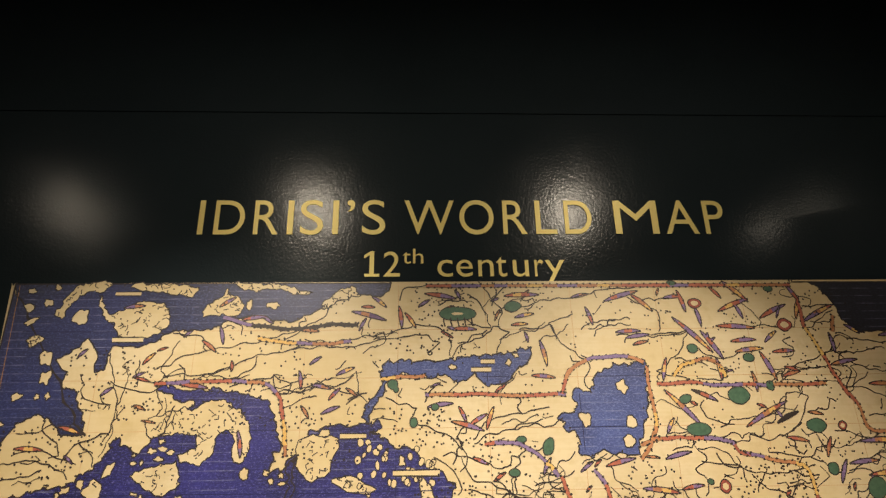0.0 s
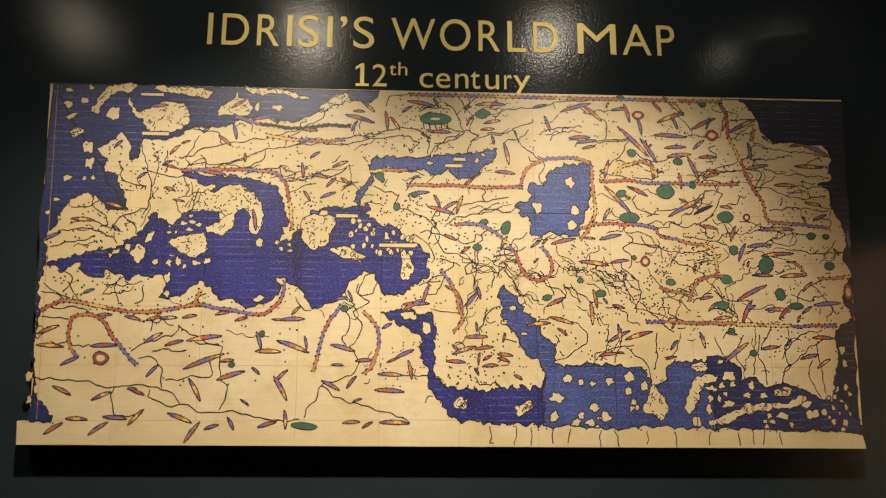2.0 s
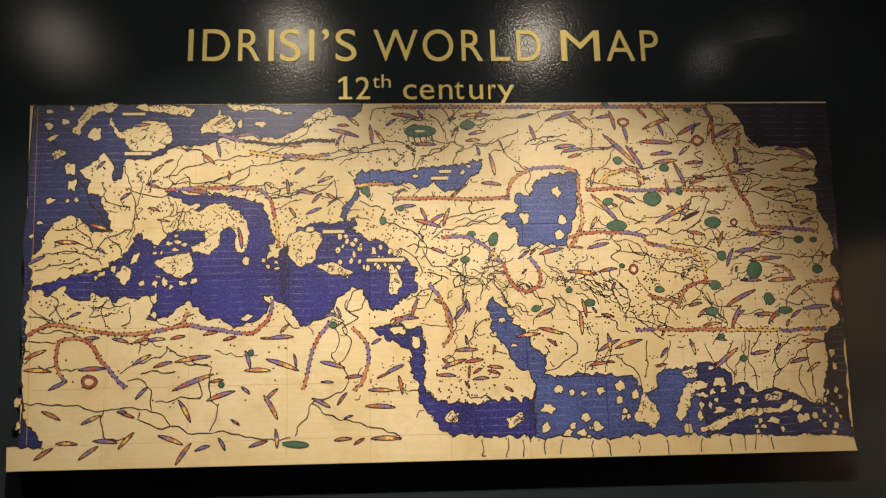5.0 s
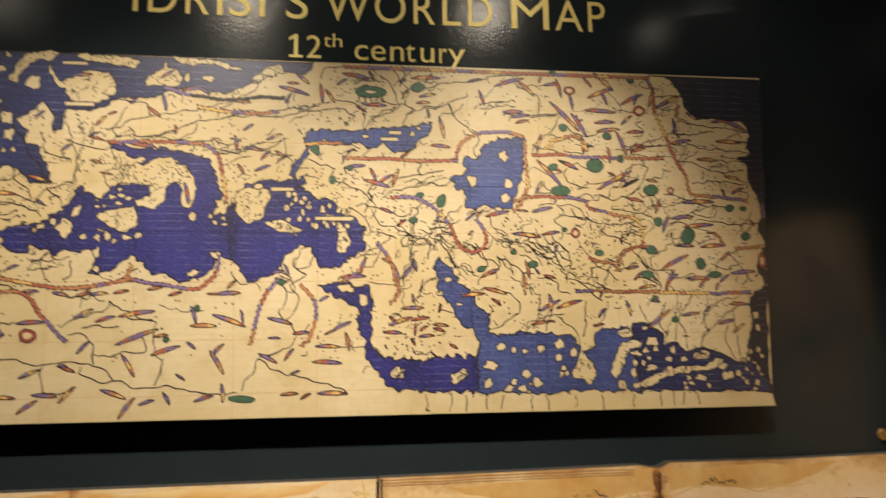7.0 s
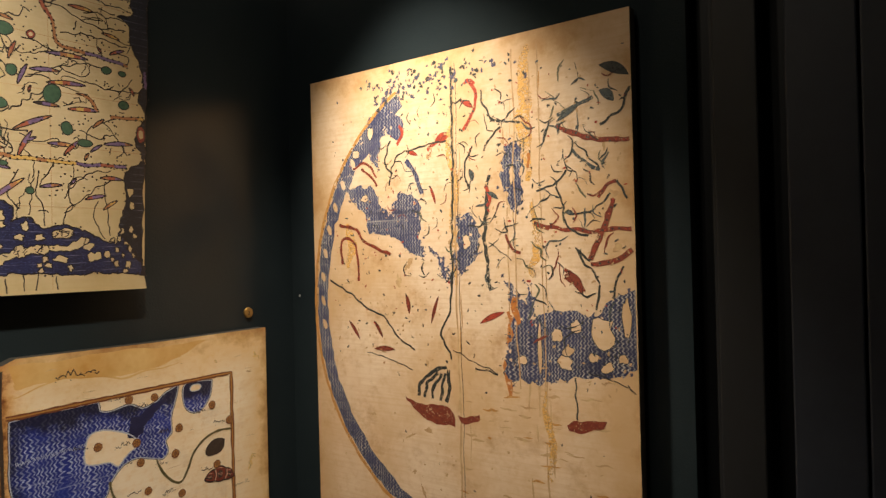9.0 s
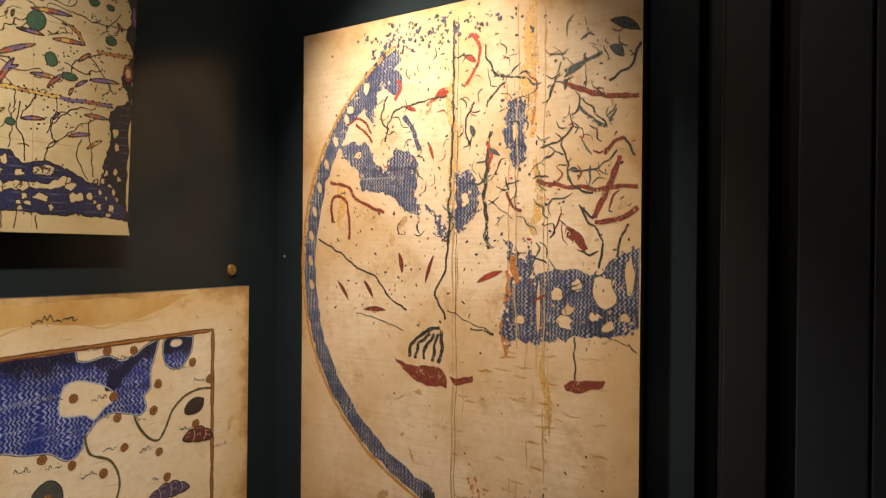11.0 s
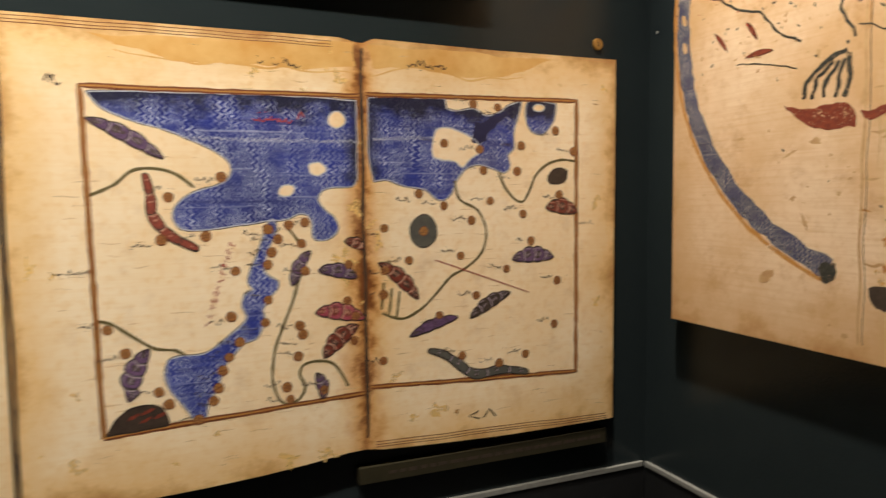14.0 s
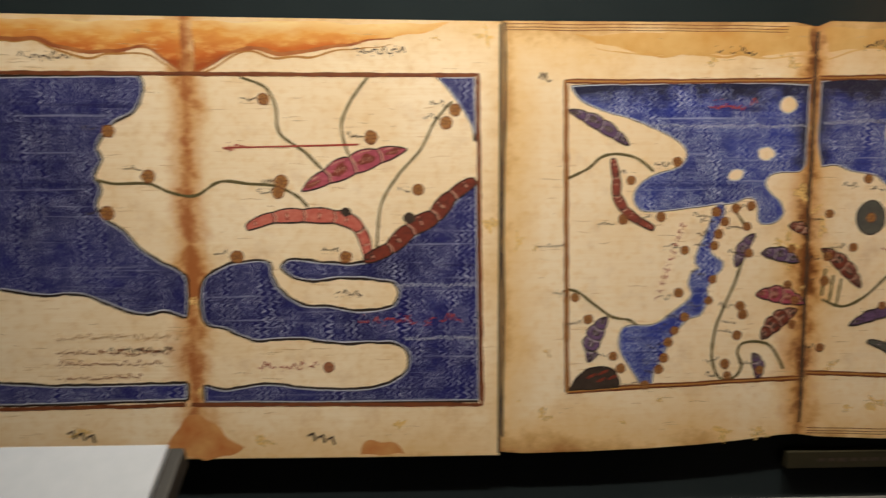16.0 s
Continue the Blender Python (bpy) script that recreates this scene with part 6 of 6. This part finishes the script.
for pts, mat in ((C_MED, CHART_SEA), (C_EXT, CHART_SEA), (C_GREY, CHART_SEA), (C_BLK, CHART_SEA), (C_NORTH, CHART_SEA), (C_IND, CHART_SEA), (C_GULF, CHART_SEA)):
    line = [Vector((min(q.x, 0.421), q.y)) for q in ragged(curve_through(mm(pts), True, 0.005), 0.012, 75)]
    art.area("printed_sea", mat, 1, line)
    lo, hi = min(q.x for q in line), max(q.x for q in line)
    for i in range(60 if mat is CHART_SEA else 30):
        q = rng.choice(line)
        x, y = q.x + rng.gauss(0, 0.006), q.y + rng.gauss(0, 0.006)
        if x < 0.415:
            art.oval("printed_worn_edge", CHART_PAPER if i % 3 else WORN["p"], 1.3, x, y, rng.uniform(0.001, 0.005), rng.uniform(0.001, 0.004), rng.uniform(0, 180), 0.8, 8)
for x, y, rx, ry, turn in C_ISL:
    if x + rx < 420:
        line = art.oval("printed_land", CHART_PAPER, 1.6, x / 1000, y / 1000, rx / 1000, ry / 1000, turn, 0.4, 16)
        art.stroke("printed_coast", WORN["k"], 1.9, line, 0.0014, True)
for pts in C_BOAT:
    art.area("printed_boat", WORN["d"], 2, ragged(curve_through(mm(pts), True, 0.006), 0.005, 60))
art.area("printed_burn", INK["k"], 2, ragged(curve_through(mm(C_DARK), True, 0.006), 0.007, 60))
art.oval("printed_burn", WORN["k"], 2, -0.034, -0.464, 0.020, 0.017, 30, 0.5)
art.oval("printed_blot", WORN["k"], 2, 0.320, -0.525, 0.009, 0.006)
art.oval("printed_blot", WORN["faint"], 2, -0.162, -0.482, 0.017, 0.012, 40, 0.5)
for x0, y0, x1, y1, c, w in C_MTN:
    art.peak(x0 / 1000, y0 / 1000, min(x1, 418) / 1000, y1 / 1000, w / 1000 * 1.1, c, 2.2, False, 0.0006, WORN)
for pts, w, c in C_BAND:
    line = [q for q in ragged(curve_through(mm(pts), False, 0.005), 0.005, 40) if q.x < 0.418]
    art.stroke("printed_ridge", WORN[c], 2.4, line, w / 1000 * 1.2)
    if c in "dr":
        for q in line[1:-1:2]:
            art.oval("printed_beading", WORN["r" if rng.random() < 0.6 else "k"], 2.5, q.x, q.y, w / 1000 * 0.30, w / 1000 * 0.24, rng.uniform(0, 180), 0.4, 7)
for pts, w in C_INK:
    line = [q for q in ragged(curve_through(mm(pts), False, 0.005), 0.006, 50) if q.x < 0.420]
    art.stroke("printed_river", WORN["k"], 2.7, line, w / 1000 * 1.05)
for i in range(46):
    x, y, l = rng.choice((0.02, 0.03, 0.16, 0.17, 0.215, 0.24)) + rng.gauss(0, 0.012), rng.uniform(-0.5, 0.55), rng.uniform(0.03, 0.16)
    art.stroke("printed_streak", WORN["gild" if i % 5 == 0 and y > 0 else "faint"], 0.7, ragged([Vector((x, max(-0.60, y - l * k / 8))) for k in range(9)], 0.005, 20), rng.uniform(0.0015, 0.005), False, True)
for i in range(26):
    art.oval("printed_stain_mark", WORN["faint"], 0.6, rng.uniform(-0.40, 0.40), rng.uniform(-0.59, 0.59), rng.uniform(0.004, 0.014), rng.uniform(0.003, 0.008), rng.uniform(0, 180), 0.8, 12)
# brown smears dragged sideways over the lower half
for i in range(60):
    x, y = rng.uniform(0.02, 0.36), rng.uniform(-0.52, -0.12)
    art.stroke("printed_smear", WORN["gild" if i % 4 == 0 else "faint"], 0.72, ragged([Vector((min(x + 0.004 * k, 0.415), y)) for k in range(rng.randint(4, 12))], 0.005, 60), rng.uniform(0.002, 0.006), False, True)
# burnt scraps above the charred patch of the ring
for i in range(45):
    x = rng.gauss(0.09, 0.022)
    art.oval("printed_scorch", WORN["amber" if i % 3 else "o"], 1.95, x, -0.475 + abs(rng.gauss(0, 0.045)) * max(0.1, 1 - abs(x - 0.08) * 18), rng.uniform(0.0015, 0.005), rng.uniform(0.002, 0.008), rng.uniform(-30, 30), 0.9, 9)
# amber damp stains along the sheet joins
for x, y0, y1, w, ink in ((0.205, 0.585, 0.30, 0.034, "amber"), (0.215, 0.26, 0.10, 0.020, "amber"), (0.150, 0.04, -0.14, 0.022, "o"), (0.020, 0.50, 0.10, 0.020, "amber"), (0.24, -0.12, -0.30, 0.016, "amber"), (-0.30, 0.24, 0.14, 0.030, "amber")):
    art.stroke("printed_damp_stain", WORN[ink], 0.75, ragged([Vector((x, y0 + (y1 - y0) * k / 30)) for k in range(31)], 0.018, 22), w, False, True)
# worn vertical cracks and scattered flecks of lost ink
for x, ink, w in ((0.022, "faint", 0.004), (0.030, "k", 0.0014), (0.172, "faint", 0.003), (0.232, "faint", 0.0025)):
    art.stroke("printed_crack", WORN[ink], 2.1, ragged([Vector((x, 0.58 - 0.02 * i)) for i in range(59 if x < 0.1 else 36)], 0.006, 14), w)
for i in range(1100):
    x, y = rng.uniform(-0.36, 0.41), rng.uniform(-0.56, 0.56)
    if y < -0.1 and i % 4:
        continue
    if math.hypot(x - 0.138, y - 0.059) > 0.5 and i % 5:
        continue
    k = rng.choice(("k", "faint", "faint", "n", "k", "r")) if y > 0.0 else rng.choice(("k", "faint", "faint"))
    art.oval("printed_fleck_field", WORN[k], 2.9, x, y, rng.uniform(0.0012, 0.005), rng.uniform(0.0010, 0.0028), rng.uniform(0, 180), 0.6, 7)
for i in range(150):
    x, y = rng.gauss(-0.06, 0.10), rng.gauss(0.555, 0.022)
    if y < 0.60 and abs(x) < 0.35:
        art.oval("printed_fleck_field", WORN[rng.choice("ppnkp")], 2.9, x, y, rng.uniform(0.002, 0.006), rng.uniform(0.0015, 0.006), rng.uniform(0, 180), 0.8, 8)
for i in range(70):
    q = Vector((rng.uniform(0.10, 0.38), rng.uniform(-0.02, 0.50)))
    a, line = rng.uniform(0, 6.28), [q]
    for k in range(rng.randint(2, 4)):
        a += rng.gauss(0, 0.6)
        q = q + Vector((math.cos(a), math.sin(a))) * rng.uniform(0.010, 0.022)
        line.append(Vector((min(q.x, 0.415), q.y)))
    art.stroke("printed_scribble", WORN[rng.choice("kkkndnv")], 2.8, ragged(curve_through(line, False, 0.004), 0.003, 80), rng.uniform(0.0015, 0.0048), False, True)
for i in range(90):
    x, y = rng.uniform(-0.20, 0.38), rng.uniform(0.08, 0.50)
    a = rng.uniform(0, 6.28)
    q = [Vector((x, y)), Vector((x + 0.015 * math.cos(a), y + 0.015 * math.sin(a))), Vector((x + 0.03 * math.cos(a + 0.6), y + 0.03 * math.sin(a + 0.6)))]
    art.stroke("printed_scribble", WORN[rng.choice("kkkndv")], 2.8, curve_through(q, False, 0.005), rng.uniform(0.0015, 0.004), False, True)
art.finish()

# ---- small things ----


def number_disc(m, digit, label):
    ob = empty("number_disc", m, label, "number disc", "brass number discs")
    bm = bmesh.new()
    bmesh.ops.create_cone(bm, cap_ends=True, segments=32, radius1=0.0138, radius2=0.0125, depth=0.004, matrix=Matrix.Translation((0, 0, 0.002)))
    bmesh.ops.bevel(bm, geom=[e for e in bm.edges if all(v.co.z > 0.003 for v in e.verts)], offset=0.0012, segments=2, affect="EDGES")
    plate = part("plate", bm, BRASS, ob)
    t = text_mesh("digit", digit, -0.0032, 0.0032, -0.005, 0.0140, INK["k"], plate)
    t.location = (0, 0, 0.0044)
    return ob


number_disc(pose(1.245, BACK - 0.0005, 1.338, 90), "2", "round brass number disc on the dark wall")
number_disc(pose(SIDE - 0.0005, 0.355, 0.668, 90, 0, -90), "3", "round brass number disc below the chart panel")

plug = empty("wall_plug", pose(SIDE - 0.0005, 1.262, 1.371, 90, 0, -90), "tiny pale wall plug near the corner", "wall plug")
bm = bmesh.new()
bmesh.ops.create_uvsphere(bm, u_segments=12, v_segments=8, radius=0.0032)
bmesh.ops.scale(bm, vec=(0.8, 1.2, 0.5), verts=bm.verts)
part("cap", bm, ALU, plug)

strip = empty("caption_strip", pose(0.955, 1.266, 0.417, 90), "olive caption strip with small dark writing below the book", "label")
part("card", box_mesh(-0.304, 0.304, -0.0175, 0.0175, -0.022, 0.0, 0.001), OLIVE_LABEL, strip)
art = Print(strip)
rng = random.Random(4)
x = -0.24
while x < 0.27:
    w = rng.uniform(0.012, 0.034)
    art.stroke("caption_writing", INK["k"], 1, [Vector((x, 0.0)), Vector((x + w, 0.0))], 0.0075)
    x += w + 0.006
art.finish()

stand = empty("information_stand", pose(-0.745, 0.80, 0.0), "white slanted information panel on a dark stand", "information stand")
TILT_M = Matrix.Translation((0, 0, 0.588)) @ Matrix.Rotation(radians(28), 4, "X")
for nm, dims, mat, bev in (("panel", (-0.315, 0.300, -0.24, 0.055, 0.012, 0.024), WHITE, 0.002), ("backing", (-0.325, 0.318, -0.25, 0.060, -0.022, 0.0115), BLACKPAINT, 0.003)):
    bm = box_mesh(*dims, bev)
    bmesh.ops.transform(bm, matrix=TILT_M, verts=bm.verts)
    part(nm, bm, mat, stand)
part("post", box_mesh(-0.03, 0.03, -0.06, -0.02, 0.012, 0.545, 0.004), BLACKPAINT, stand)
part("foot_plate", box_mesh(-0.20, 0.20, -0.18, 0.10, 0.0, 0.012, 0.004), BLACKPAINT, stand)
